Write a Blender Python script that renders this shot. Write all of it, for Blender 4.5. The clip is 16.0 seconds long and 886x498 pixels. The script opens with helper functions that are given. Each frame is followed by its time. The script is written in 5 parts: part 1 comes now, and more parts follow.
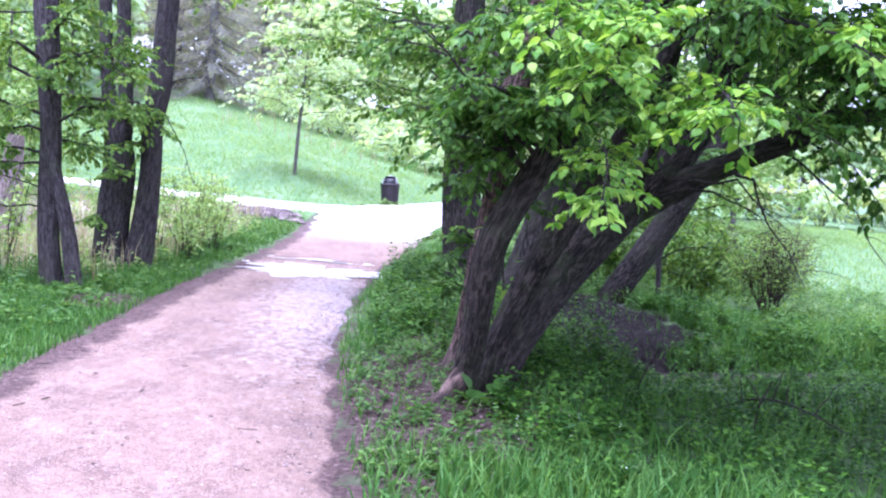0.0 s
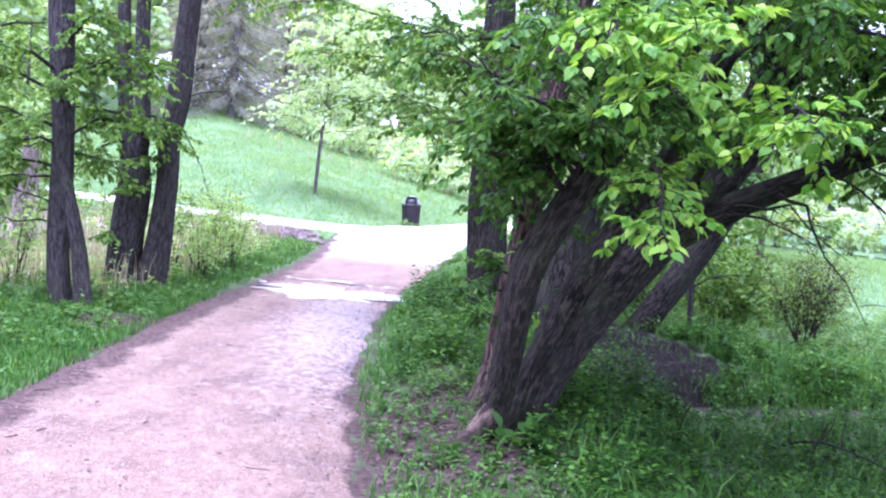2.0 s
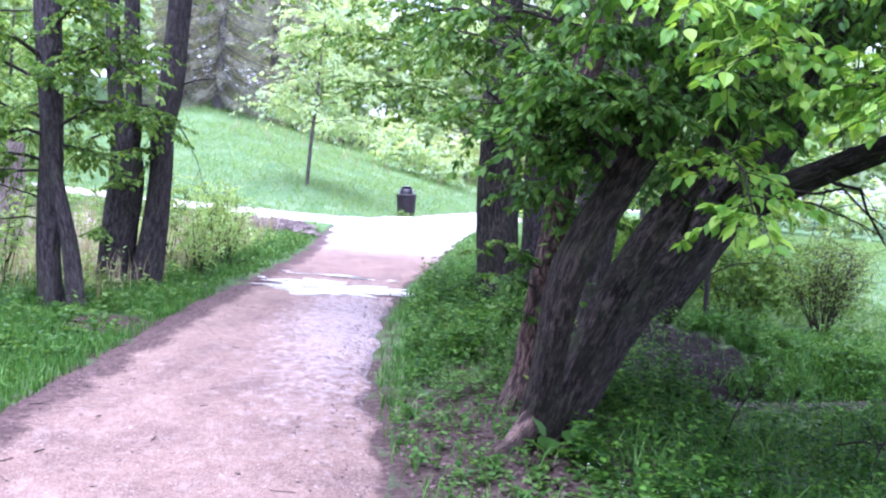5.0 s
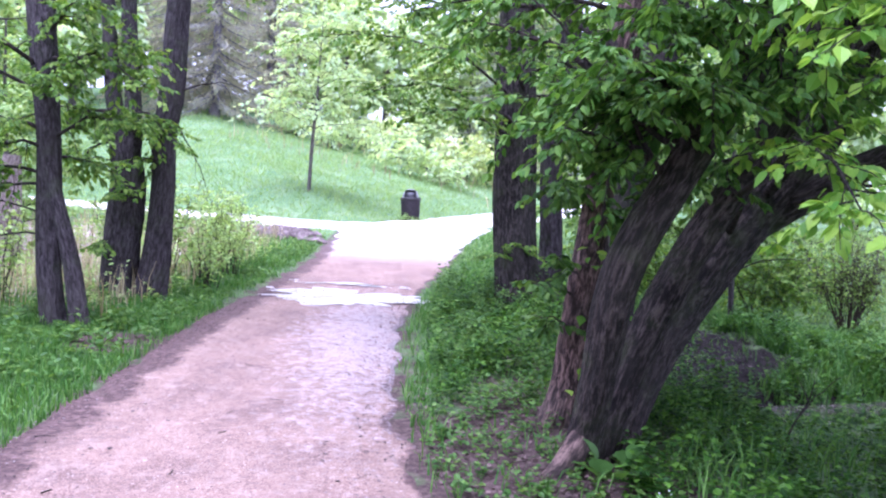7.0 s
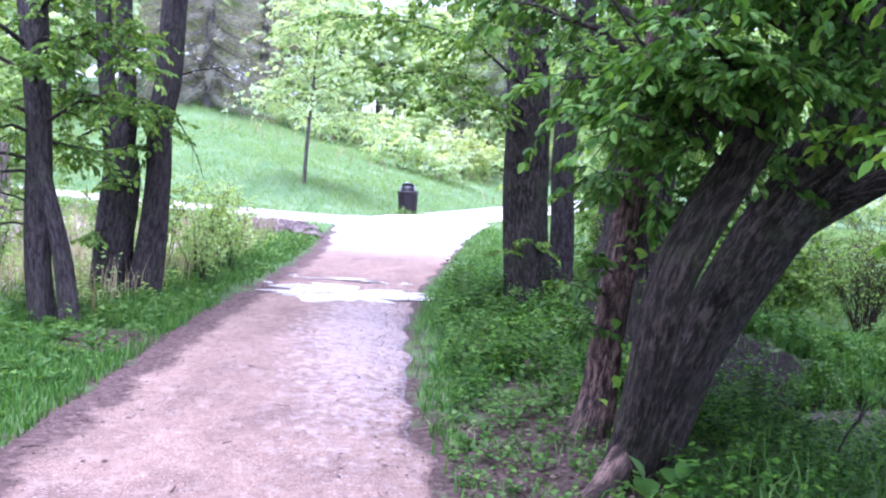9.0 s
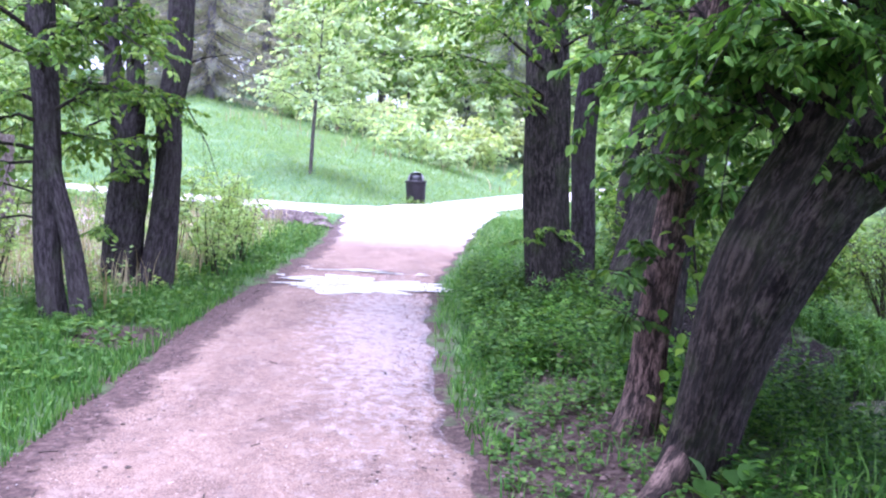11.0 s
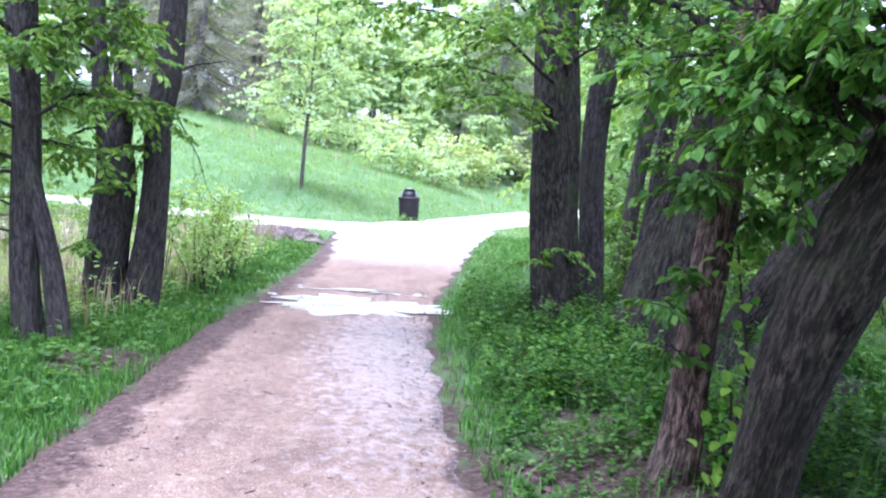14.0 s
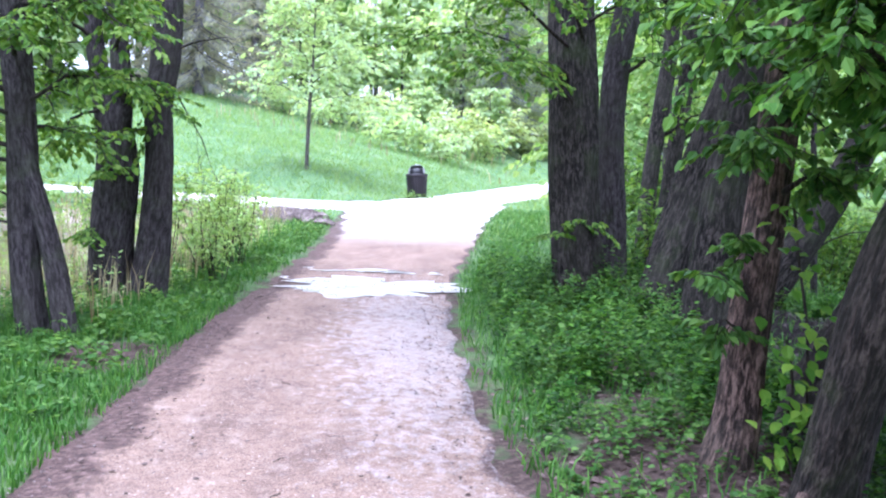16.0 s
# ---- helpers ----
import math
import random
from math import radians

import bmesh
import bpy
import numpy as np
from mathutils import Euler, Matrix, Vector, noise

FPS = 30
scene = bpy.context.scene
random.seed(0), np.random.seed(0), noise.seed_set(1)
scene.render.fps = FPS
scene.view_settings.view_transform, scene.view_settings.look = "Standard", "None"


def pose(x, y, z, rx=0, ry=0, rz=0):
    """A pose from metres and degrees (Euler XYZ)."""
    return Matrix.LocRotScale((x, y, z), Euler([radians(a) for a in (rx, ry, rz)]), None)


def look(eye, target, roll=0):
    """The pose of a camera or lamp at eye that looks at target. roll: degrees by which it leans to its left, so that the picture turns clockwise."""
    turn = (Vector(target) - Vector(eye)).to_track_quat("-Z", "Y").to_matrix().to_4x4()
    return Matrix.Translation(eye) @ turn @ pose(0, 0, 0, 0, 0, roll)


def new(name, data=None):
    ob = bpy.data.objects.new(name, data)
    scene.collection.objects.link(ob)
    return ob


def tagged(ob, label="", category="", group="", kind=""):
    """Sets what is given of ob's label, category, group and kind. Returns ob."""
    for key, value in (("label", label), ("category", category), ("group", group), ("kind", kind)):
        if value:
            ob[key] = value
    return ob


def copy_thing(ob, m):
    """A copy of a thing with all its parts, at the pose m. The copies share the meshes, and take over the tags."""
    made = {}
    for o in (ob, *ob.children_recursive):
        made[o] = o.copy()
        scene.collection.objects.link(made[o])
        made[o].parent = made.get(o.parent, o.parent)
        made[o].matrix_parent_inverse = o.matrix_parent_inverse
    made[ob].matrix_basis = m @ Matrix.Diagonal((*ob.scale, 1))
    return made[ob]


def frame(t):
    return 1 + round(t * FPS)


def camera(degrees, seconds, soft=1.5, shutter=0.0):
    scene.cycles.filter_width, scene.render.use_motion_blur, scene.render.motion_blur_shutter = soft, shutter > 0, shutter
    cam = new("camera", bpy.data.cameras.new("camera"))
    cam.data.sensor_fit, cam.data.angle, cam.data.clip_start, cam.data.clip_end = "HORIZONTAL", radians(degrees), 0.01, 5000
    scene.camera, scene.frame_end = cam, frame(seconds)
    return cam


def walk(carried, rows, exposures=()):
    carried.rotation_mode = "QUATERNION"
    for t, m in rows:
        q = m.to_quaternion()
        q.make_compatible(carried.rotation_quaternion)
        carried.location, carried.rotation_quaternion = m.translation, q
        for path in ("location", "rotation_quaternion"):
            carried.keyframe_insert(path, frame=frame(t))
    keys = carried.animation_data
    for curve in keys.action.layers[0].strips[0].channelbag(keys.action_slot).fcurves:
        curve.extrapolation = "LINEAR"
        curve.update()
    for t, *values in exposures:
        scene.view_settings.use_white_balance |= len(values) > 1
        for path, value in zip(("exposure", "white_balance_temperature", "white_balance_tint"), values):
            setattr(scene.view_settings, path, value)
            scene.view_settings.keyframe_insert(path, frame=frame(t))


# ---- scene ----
cam = camera(46.9, 16.0, 2.2)
PATH = [
    (0, (0.248, 0.212, 2.012), (0.170, 4.200, 1.688), 4.9),
    (0.5, (0.153, 0.415, 1.985), (-0.053, 4.401, 1.697), 4.9),
    (1, (0.240, 0.541, 2.049), (-0.111, 4.517, 1.791), 7.5),
    (1.5, (0.199, 0.702, 2.003), (-0.085, 4.680, 1.695), 6.5),
    (2, (0.142, 0.827, 1.982), (-0.016, 4.815, 1.736), 5.8),
    (2.5, (0.077, 1.034, 1.950), (-0.029, 5.026, 1.714), 3.1),
    (3, (0.085, 1.256, 1.989), (-0.058, 5.252, 1.855), 5.1),
    (3.2, (0.116, 1.282, 2.011), (-0.074, 5.274, 1.857), 6.0),
    (5.3, (-0.230, 1.596, 1.918), (-0.324, 5.584, 1.632), 4.9),
    (5.5, (-0.227, 1.682, 1.905), (-0.376, 5.674, 1.712), 5.8),
    (6, (-0.231, 1.830, 1.938), (-0.479, 5.814, 1.680), 7.6),
    (6.5, (-0.304, 1.945, 1.931), (-0.508, 5.931, 1.673), 5.5),
    (7, (-0.469, 2.055, 1.925), (-0.565, 6.043, 1.651), 3.4),
    (7.5, (-0.555, 2.119, 1.898), (-0.611, 6.105, 1.566), 3.5),
    (8, (-0.593, 2.231, 1.890), (-0.677, 6.217, 1.564), 2.8),
    (8.5, (-0.685, 2.453, 1.884), (-0.833, 6.447, 1.716), 4.1),
    (8.7, (-0.698, 2.536, 1.882), (-0.760, 6.526, 1.596), 4.2),
    (10.8, (-0.969, 2.991, 1.837), (-1.061, 6.977, 1.529), 2.9),
    (11, (-0.957, 3.012, 1.832), (-1.015, 6.998, 1.500), 3.4),
    (11.5, (-0.957, 3.084, 1.824), (-1.027, 7.070, 1.508), 3.7),
    (12, (-1.010, 3.177, 1.824), (-1.158, 7.163, 1.530), 5.0),
    (12.5, (-1.048, 3.262, 1.820), (-1.098, 7.256, 1.634), 3.8),
    (13, (-1.184, 3.380, 1.811), (-1.236, 7.370, 1.545), 2.0),
    (13.5, (-1.203, 3.496, 1.791), (-1.217, 7.482, 1.461), 2.2),
    (14, (-1.162, 3.684, 1.806), (-1.172, 7.674, 1.544), 4.2),
    (14.5, (-1.148, 3.819, 1.768), (-1.150, 7.805, 1.430), 4.3),
    (15, (-1.238, 3.939, 1.774), (-1.196, 7.929, 1.475), 3.6),
    (15.5, (-1.343, 4.027, 1.806), (-1.363, 8.009, 1.430), 2.6),
    (16, (-1.297, 4.165, 1.762), (-1.325, 8.149, 1.407), 2.1),
]
walk(cam, [(t, look(eye, target, roll)) for t, eye, target, roll in PATH], [(0.0, 1.33, 4920, 39), (2.4, 1.33, 4906, 39), (3.0, 1.22, 5010, 25), (4.4, 1.2, 4924, 37), (6.0, 1.18, 4990, 33), (7.5, 1.18, 4990, 46), (8.5, 1.2, 4969, 34), (9.5, 1.18, 4931, 41), (11.5, 1.18, 4984, 39), (13.0, 1.15, 5030, 19), (14.0, 1.17, 4990, 23), (15.3, 1.17, 5000, 13), (16.0, 1.19, 4980, 23)])

# ---- world, sun and exposure ----
world = bpy.data.worlds.new("overcast_sky")
scene.world = world
world.use_nodes = True
wn, wl = world.node_tree.nodes, world.node_tree.links
sky = wn.new("ShaderNodeTexSky")
sky.sky_type, sky.sun_disc = "NISHITA", False
sky.sun_elevation, sky.sun_rotation = radians(76), radians(214)
sky.air_density, sky.dust_density, sky.ozone_density = 1.0, 2.0, 1.0
pale = wn.new("ShaderNodeHueSaturation")
pale.inputs["Saturation"].default_value, pale.inputs["Value"].default_value = 0.12, 1.55
wl.new(sky.outputs["Color"], pale.inputs["Color"])
wl.new(pale.outputs["Color"], wn["Background"].inputs["Color"])
wn["Background"].inputs["Strength"].default_value = 0.15
sun = new("sun", bpy.data.lights.new("sun", "SUN"))
sun.data.energy, sun.data.angle, sun.data.color = 4.6, radians(60), (1.0, 0.98, 0.95)
sun.matrix_world = look((-8.4, -12.4, 60), (0, 0, 0))


# ---- materials ----
def material(name, rough=0.8, spec=0.3):
    m = bpy.data.materials.new(name)
    m.use_nodes = True
    n = m.node_tree.nodes
    b = n["Principled BSDF"]
    b.inputs["Roughness"].default_value = rough
    b.inputs["Specular IOR Level"].default_value = spec
    return m, n, m.node_tree.links, b


def coords(n, l, scale=(1, 1, 1)):
    tc, mp = n.new("ShaderNodeTexCoord"), n.new("ShaderNodeMapping")
    mp.inputs["Scale"].default_value = scale
    l.new(tc.outputs["Object"], mp.inputs["Vector"])
    return mp.outputs["Vector"]


def noise_tex(n, l, vec, scale, detail=6.0, rough=0.6, distort=0.0):
    t = n.new("ShaderNodeTexNoise")
    t.inputs["Scale"].default_value, t.inputs["Detail"].default_value = scale, detail
    t.inputs["Roughness"].default_value, t.inputs["Distortion"].default_value = rough, distort
    l.new(vec, t.inputs["Vector"])
    return t.outputs["Fac"]


def ramp(n, l, fac, stops):
    r = n.new("ShaderNodeValToRGB")
    e = r.color_ramp.elements
    while len(e) < len(stops):
        e.new(0.5)
    for k, (p, c) in zip(e, stops):
        k.position, k.color = p, (*c, 1) if len(c) == 3 else c
    l.new(fac, r.inputs["Fac"])
    return r.outputs["Color"]


def mix(n, l, fac, a, b, kind="MIX"):
    m = n.new("ShaderNodeMix")
    m.data_type, m.blend_type = "RGBA", kind
    for sock, v in ((m.inputs["Factor"], fac), (m.inputs[6], a), (m.inputs[7], b)):
        if isinstance(v, bpy.types.NodeSocket):
            l.new(v, sock)
        else:
            sock.default_value = v if isinstance(v, float) else (*v, 1)
    return m.outputs[2]


def math_node(n, l, op, a, b=0.0):
    m = n.new("ShaderNodeMath")
    m.operation = op
    for sock, v in zip(m.inputs, (a, b)):
        if isinstance(v, bpy.types.NodeSocket):
            l.new(v, sock)
        else:
            sock.default_value = v
    return m.outputs[0]


def bump(n, l, b, height, strength=0.5, dist=0.02):
    k = n.new("ShaderNodeBump")
    k.inputs["Strength"].default_value, k.inputs["Distance"].default_value = strength, dist
    l.new(height, k.inputs["Height"])
    l.new(k.outputs["Normal"], b.inputs["Normal"])


def attribute(n, name):
    a = n.new("ShaderNodeAttribute")
    a.attribute_name = name
    return a.outputs["Fac"]


def leaf_material(name, dark, mid, light, through_it=0.45, rough=0.42, single=False):
    m, n, l, b = material(name, rough, 0.2)
    g = n.new("ShaderNodeObjectInfo" if single else "ShaderNodeNewGeometry")
    vec = coords(n, l)
    patch = noise_tex(n, l, vec, 0.9, 3.0)
    v = math_node(n, l, "ADD", math_node(n, l, "MULTIPLY", g.outputs["Random" if single else "Random Per Island"], 0.65), math_node(n, l, "MULTIPLY", patch, 0.4))
    col = ramp(n, l, v, [(0.12, dark), (0.5, mid), (0.9, light)])
    l.new(col, b.inputs["Base Color"])
    t = n.new("ShaderNodeBsdfTranslucent")
    l.new(mix(n, l, 1.0, col, (1.0, 0.95, 0.4), "MULTIPLY"), t.inputs["Color"])
    s = n.new("ShaderNodeMixShader")
    s.inputs[0].default_value = through_it
    l.new(b.outputs[0], s.inputs[1])
    l.new(t.outputs[0], s.inputs[2])
    l.new(s.outputs[0], n["Material Output"].inputs["Surface"])
    return m


def bark_material(name, groove, ridge, tint, moss=0.0, along=True):
    m, n, l, b = material(name, 0.88, 0.2)
    if along:
        at, mp = n.new("ShaderNodeAttribute"), n.new("ShaderNodeMapping")
        at.attribute_name = "grain"
        mp.inputs["Scale"].default_value = (1, 1, 0.25)
        l.new(at.outputs["Vector"], mp.inputs["Vector"])
        vec = mp.outputs["Vector"]
    else:
        vec = coords(n, l, (1, 1, 0.15))
    coarse = noise_tex(n, l, vec, 33, 5.0, 0.6, 0.4)
    rid = math_node(n, l, "ADD", math_node(n, l, "MULTIPLY", coarse, 0.62), math_node(n, l, "MULTIPLY", noise_tex(n, l, vec, 80, 4.0, 0.62, 0.5), 0.38))
    fine = noise_tex(n, l, coords(n, l, (1, 1, 0.5)), 90, 4.0)
    big = noise_tex(n, l, coords(n, l), 1.6, 3.0)
    col = ramp(n, l, rid, [(0.43, groove), (0.5, ridge), (0.59, tint)])
    col = mix(n, l, 0.5, col, ramp(n, l, fine, [(0.3, (0.45, 0.45, 0.45)), (0.75, (1.3, 1.3, 1.3))]), "MULTIPLY")
    col = mix(n, l, ramp(n, l, big, [(0.4, (0, 0, 0)), (0.68, (0.5, 0.5, 0.5))]), col, (0.05, 0.045, 0.035))
    if moss:
        col = mix(n, l, ramp(n, l, noise_tex(n, l, coords(n, l), 3.1, 5.0), [(0.52, (0, 0, 0)), (0.7, (moss, moss, moss))]), col, (0.05, 0.075, 0.02))
    l.new(col, b.inputs["Base Color"])
    bump(n, l, b, math_node(n, l, "ADD", math_node(n, l, "MULTIPLY", rid, 1.6), math_node(n, l, "MULTIPLY", fine, 0.2)), 1.0, 0.035)
    return m


BARK = bark_material("furrowed_bark", (0.005, 0.004, 0.0035), (0.02, 0.016, 0.0135), (0.085, 0.07, 0.059), 0.35)
BARK_GREY = bark_material("grey_bark", (0.018, 0.0145, 0.015), (0.05, 0.041, 0.042), (0.098, 0.083, 0.084), 0.3)
BARK_WARM = bark_material("brown_furrowed_bark", (0.006, 0.0045, 0.0035), (0.023, 0.0175, 0.0145), (0.088, 0.069, 0.055), 0.35)
BARK_RED = bark_material("reddish_bark", (0.025, 0.016, 0.013), (0.1, 0.064, 0.05), (0.27, 0.18, 0.14))
BARK_PALE = bark_material("dead_pale_wood", (0.16, 0.12, 0.1), (0.36, 0.29, 0.25), (0.5, 0.42, 0.37))
TWIG = bark_material("twig_bark", (0.012, 0.01, 0.008), (0.035, 0.027, 0.022), (0.075, 0.058, 0.045), 0.0, False)
LEAF_NEAR = leaf_material("maple_leaf", (0.035, 0.1, 0.014), (0.08, 0.19, 0.028), (0.19, 0.34, 0.06), 0.52)
# lighter copy of maple_leaf: light on the outer leaves put into the colour
LEAF_SINGLE = leaf_material("lit_lime_leaf", (0.06, 0.18, 0.02), (0.17, 0.34, 0.035), (0.36, 0.54, 0.075), 0.5, 0.4, True)
LEAF_MID = leaf_material("shade_leaf", (0.035, 0.095, 0.018), (0.075, 0.17, 0.03), (0.17, 0.29, 0.06), 0.5)
LEAF_LEFT = leaf_material("young_leaf", (0.05, 0.125, 0.018), (0.125, 0.245, 0.035), (0.27, 0.4, 0.075), 0.52)
# distance haze is put into the pale colour of the far leaves
LEAF_FAR = leaf_material("hazed_spring_leaf", (0.4, 0.55, 0.35), (0.52, 0.66, 0.45), (0.64, 0.74, 0.54), 0.68, 0.6)
# understory leaf, its sunlit brightness put into the paler colour
LEAF_PALE = leaf_material("sunlit_leaf", (0.15, 0.28, 0.08), (0.27, 0.42, 0.14), (0.42, 0.54, 0.24), 0.55, 0.55)
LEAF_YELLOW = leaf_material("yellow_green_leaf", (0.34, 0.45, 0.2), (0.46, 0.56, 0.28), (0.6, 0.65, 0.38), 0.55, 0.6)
# haze in front of far trunks is put into this paler bark
BARK_FAR = bark_material("hazed_grey_bark", (0.06, 0.05, 0.05), (0.13, 0.115, 0.11), (0.22, 0.2, 0.19), 0.0, False)
LEAF_SHRUB = leaf_material("fresh_shrub_leaf", (0.1, 0.2, 0.03), (0.2, 0.33, 0.06), (0.32, 0.44, 0.1), 0.5, 0.55)
# spruce needles and bark: distance haze put into pale blue-grey base colours
NEEDLE = leaf_material("hazed_needles", (0.38, 0.38, 0.48), (0.44, 0.44, 0.54), (0.51, 0.51, 0.6), 0.85, 0.95)
NEEDLE_DARK = leaf_material("hazed_dark_needles", (0.26, 0.31, 0.28), (0.33, 0.39, 0.34), (0.41, 0.46, 0.4), 0.8, 0.9)
BARK_SPRUCE = bark_material("hazed_lavender_bark", (0.16, 0.145, 0.17), (0.24, 0.22, 0.25), (0.32, 0.3, 0.33), 0.0, False)
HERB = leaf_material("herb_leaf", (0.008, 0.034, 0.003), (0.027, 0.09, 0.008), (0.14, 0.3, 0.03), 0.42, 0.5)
LEAF_LIME = leaf_material("pale_lime_leaf", (0.22, 0.36, 0.1), (0.34, 0.5, 0.17), (0.5, 0.62, 0.28), 0.55, 0.6)
GRASS = leaf_material("grass_blade", (0.025, 0.08, 0.012), (0.065, 0.175, 0.026), (0.16, 0.3, 0.06), 0.4, 0.55)
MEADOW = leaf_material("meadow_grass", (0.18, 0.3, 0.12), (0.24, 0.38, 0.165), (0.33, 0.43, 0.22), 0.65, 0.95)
STRAW = leaf_material("dry_stalks", (0.22, 0.17, 0.1), (0.36, 0.3, 0.18), (0.5, 0.44, 0.28), 0.3, 0.7)
LITTER_DRY = leaf_material("dry_dead_leaves", (0.022, 0.014, 0.011), (0.065, 0.043, 0.035), (0.18, 0.125, 0.105), 0.1, 0.55)
# damp litter, darkened further to stand for the shade over the bank
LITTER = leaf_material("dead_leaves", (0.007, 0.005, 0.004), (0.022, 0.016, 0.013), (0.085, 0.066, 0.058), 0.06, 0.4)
PETAL, _n, _l, _b = material("white_petals", 0.6)
_b.inputs["Base Color"].default_value = (0.8, 0.82, 0.76, 1)

# ground: soil, litter and turf
GROUND, n, l, b = material("turf_and_soil", 0.95, 0.15)
vec = coords(n, l)
turf = ramp(n, l, noise_tex(n, l, vec, 2.2, 8.0, 0.65), [(0.3, (0.03, 0.055, 0.02)), (0.5, (0.07, 0.12, 0.04)), (0.75, (0.15, 0.19, 0.08))])
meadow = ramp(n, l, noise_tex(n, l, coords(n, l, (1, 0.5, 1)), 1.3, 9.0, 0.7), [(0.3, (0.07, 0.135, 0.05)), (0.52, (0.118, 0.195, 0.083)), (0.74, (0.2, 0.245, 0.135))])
soil = ramp(n, l, noise_tex(n, l, vec, 16, 8.0, 0.7), [(0.3, (0.022, 0.014, 0.011)), (0.52, (0.075, 0.05, 0.041)), (0.72, (0.165, 0.118, 0.1))])
# wet mud, with shade under the leaning trees put into its near-black tone
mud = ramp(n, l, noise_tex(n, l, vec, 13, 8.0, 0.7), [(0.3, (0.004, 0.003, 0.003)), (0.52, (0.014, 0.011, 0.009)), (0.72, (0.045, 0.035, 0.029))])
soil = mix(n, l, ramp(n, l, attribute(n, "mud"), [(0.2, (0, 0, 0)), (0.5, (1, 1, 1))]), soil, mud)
wild = math_node(n, l, "ADD", attribute(n, "bare"), math_node(n, l, "MULTIPLY", math_node(n, l, "SUBTRACT", noise_tex(n, l, vec, 3.0, 5.0), 0.5), 0.9))
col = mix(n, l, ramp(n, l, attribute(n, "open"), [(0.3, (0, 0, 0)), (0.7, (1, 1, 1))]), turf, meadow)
thatch = ramp(n, l, noise_tex(n, l, vec, 22, 7.0, 0.7), [(0.3, (0.2, 0.15, 0.12)), (0.5, (0.42, 0.34, 0.29)), (0.72, (0.6, 0.52, 0.46))])
dry_part = math_node(n, l, "ADD", attribute(n, "dry"), math_node(n, l, "MULTIPLY", math_node(n, l, "SUBTRACT", noise_tex(n, l, vec, 0.9, 4.0), 0.5), 1.6))
col = mix(n, l, ramp(n, l, dry_part, [(0.6, (0, 0, 0)), (0.9, (1, 1, 1))]), col, thatch)
col = mix(n, l, ramp(n, l, wild, [(0.42, (0, 0, 0)), (0.6, (1, 1, 1))]), col, soil)
l.new(col, b.inputs["Base Color"])
bump(n, l, b, noise_tex(n, l, vec, 24, 8.0, 0.7), 0.8, 0.05)

# trail: crushed pinkish gravel with dark, damp dirt along its edges
GRAVEL, n, l, b = material("crushed_gravel", 0.9, 0.3)
vec = coords(n, l)
grit = noise_tex(n, l, vec, 95, 5.0, 0.75)
lumps = noise_tex(n, l, vec, 17, 6.0, 0.7)
patches = noise_tex(n, l, coords(n, l, (1, 0.55, 1)), 1.7, 6.0, 0.6)
col = ramp(n, l, grit, [(0.34, (0.062, 0.037, 0.026)), (0.5, (0.195, 0.132, 0.099)), (0.68, (0.39, 0.3, 0.235))])
col = mix(n, l, 0.75, col, ramp(n, l, lumps, [(0.3, (0.55, 0.5, 0.5)), (0.48, (0.92, 0.9, 0.89)), (0.7, (1.2, 1.19, 1.17))]), "MULTIPLY")
col = mix(n, l, 0.7, col, ramp(n, l, patches, [(0.32, (0.55, 0.49, 0.49)), (0.52, (0.92, 0.86, 0.82)), (0.75, (1.18, 1.14, 1.1))]), "MULTIPLY")
dust = noise_tex(n, l, coords(n, l, (1.2, 0.8, 1)), 5.0, 8.0, 0.75)
col = mix(n, l, ramp(n, l, dust, [(0.52, (0, 0, 0)), (0.72, (0.5, 0.5, 0.5))]), col, (0.37, 0.29, 0.24))
crumbs = noise_tex(n, l, coords(n, l, (1, 0.6, 1)), 34, 3.0, 0.55)
col = mix(n, l, ramp(n, l, crumbs, [(0.62, (0, 0, 0)), (0.7, (0.8, 0.8, 0.8))]), col, (0.1, 0.065, 0.055))
col = mix(n, l, ramp(n, l, noise_tex(n, l, vec, 48, 2.0, 0.5), [(0.66, (0, 0, 0)), (0.74, (0.75, 0.75, 0.75))]), col, (0.55, 0.48, 0.44))
# far gravel: paler limestone, with blown-out brightness put into its colour too
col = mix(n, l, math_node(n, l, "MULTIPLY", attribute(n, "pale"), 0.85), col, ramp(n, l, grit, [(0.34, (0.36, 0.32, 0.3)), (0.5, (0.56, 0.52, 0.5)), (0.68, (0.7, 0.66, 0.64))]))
dirt = ramp(n, l, lumps, [(0.3, (0.02, 0.011, 0.009)), (0.52, (0.066, 0.038, 0.031)), (0.72, (0.19, 0.126, 0.106))])
verge = math_node(n, l, "ADD", attribute(n, "verge"), math_node(n, l, "MULTIPLY", math_node(n, l, "SUBTRACT", noise_tex(n, l, vec, 4.5, 8.0, 0.75), 0.5), 1.4))
col = mix(n, l, ramp(n, l, verge, [(0.34, (0, 0, 0)), (0.62, (0.95, 0.95, 0.95))]), col, dirt)
wet = math_node(n, l, "ADD", attribute(n, "wet"), math_node(n, l, "MULTIPLY", math_node(n, l, "SUBTRACT", noise_tex(n, l, coords(n, l, (1.2, 0.8, 1)), 9.0, 9.0, 0.78), 0.5), 2.0))
wet_sheen = ramp(n, l, wet, [(0.5, (0, 0, 0)), (0.75, (1, 1, 1))])
# sky sheen on the wet gravel is also painted in as a pale tint
col = mix(n, l, math_node(n, l, "MULTIPLY", wet_sheen, 0.24), col, (0.4, 0.365, 0.375))
l.new(col, b.inputs["Base Color"])
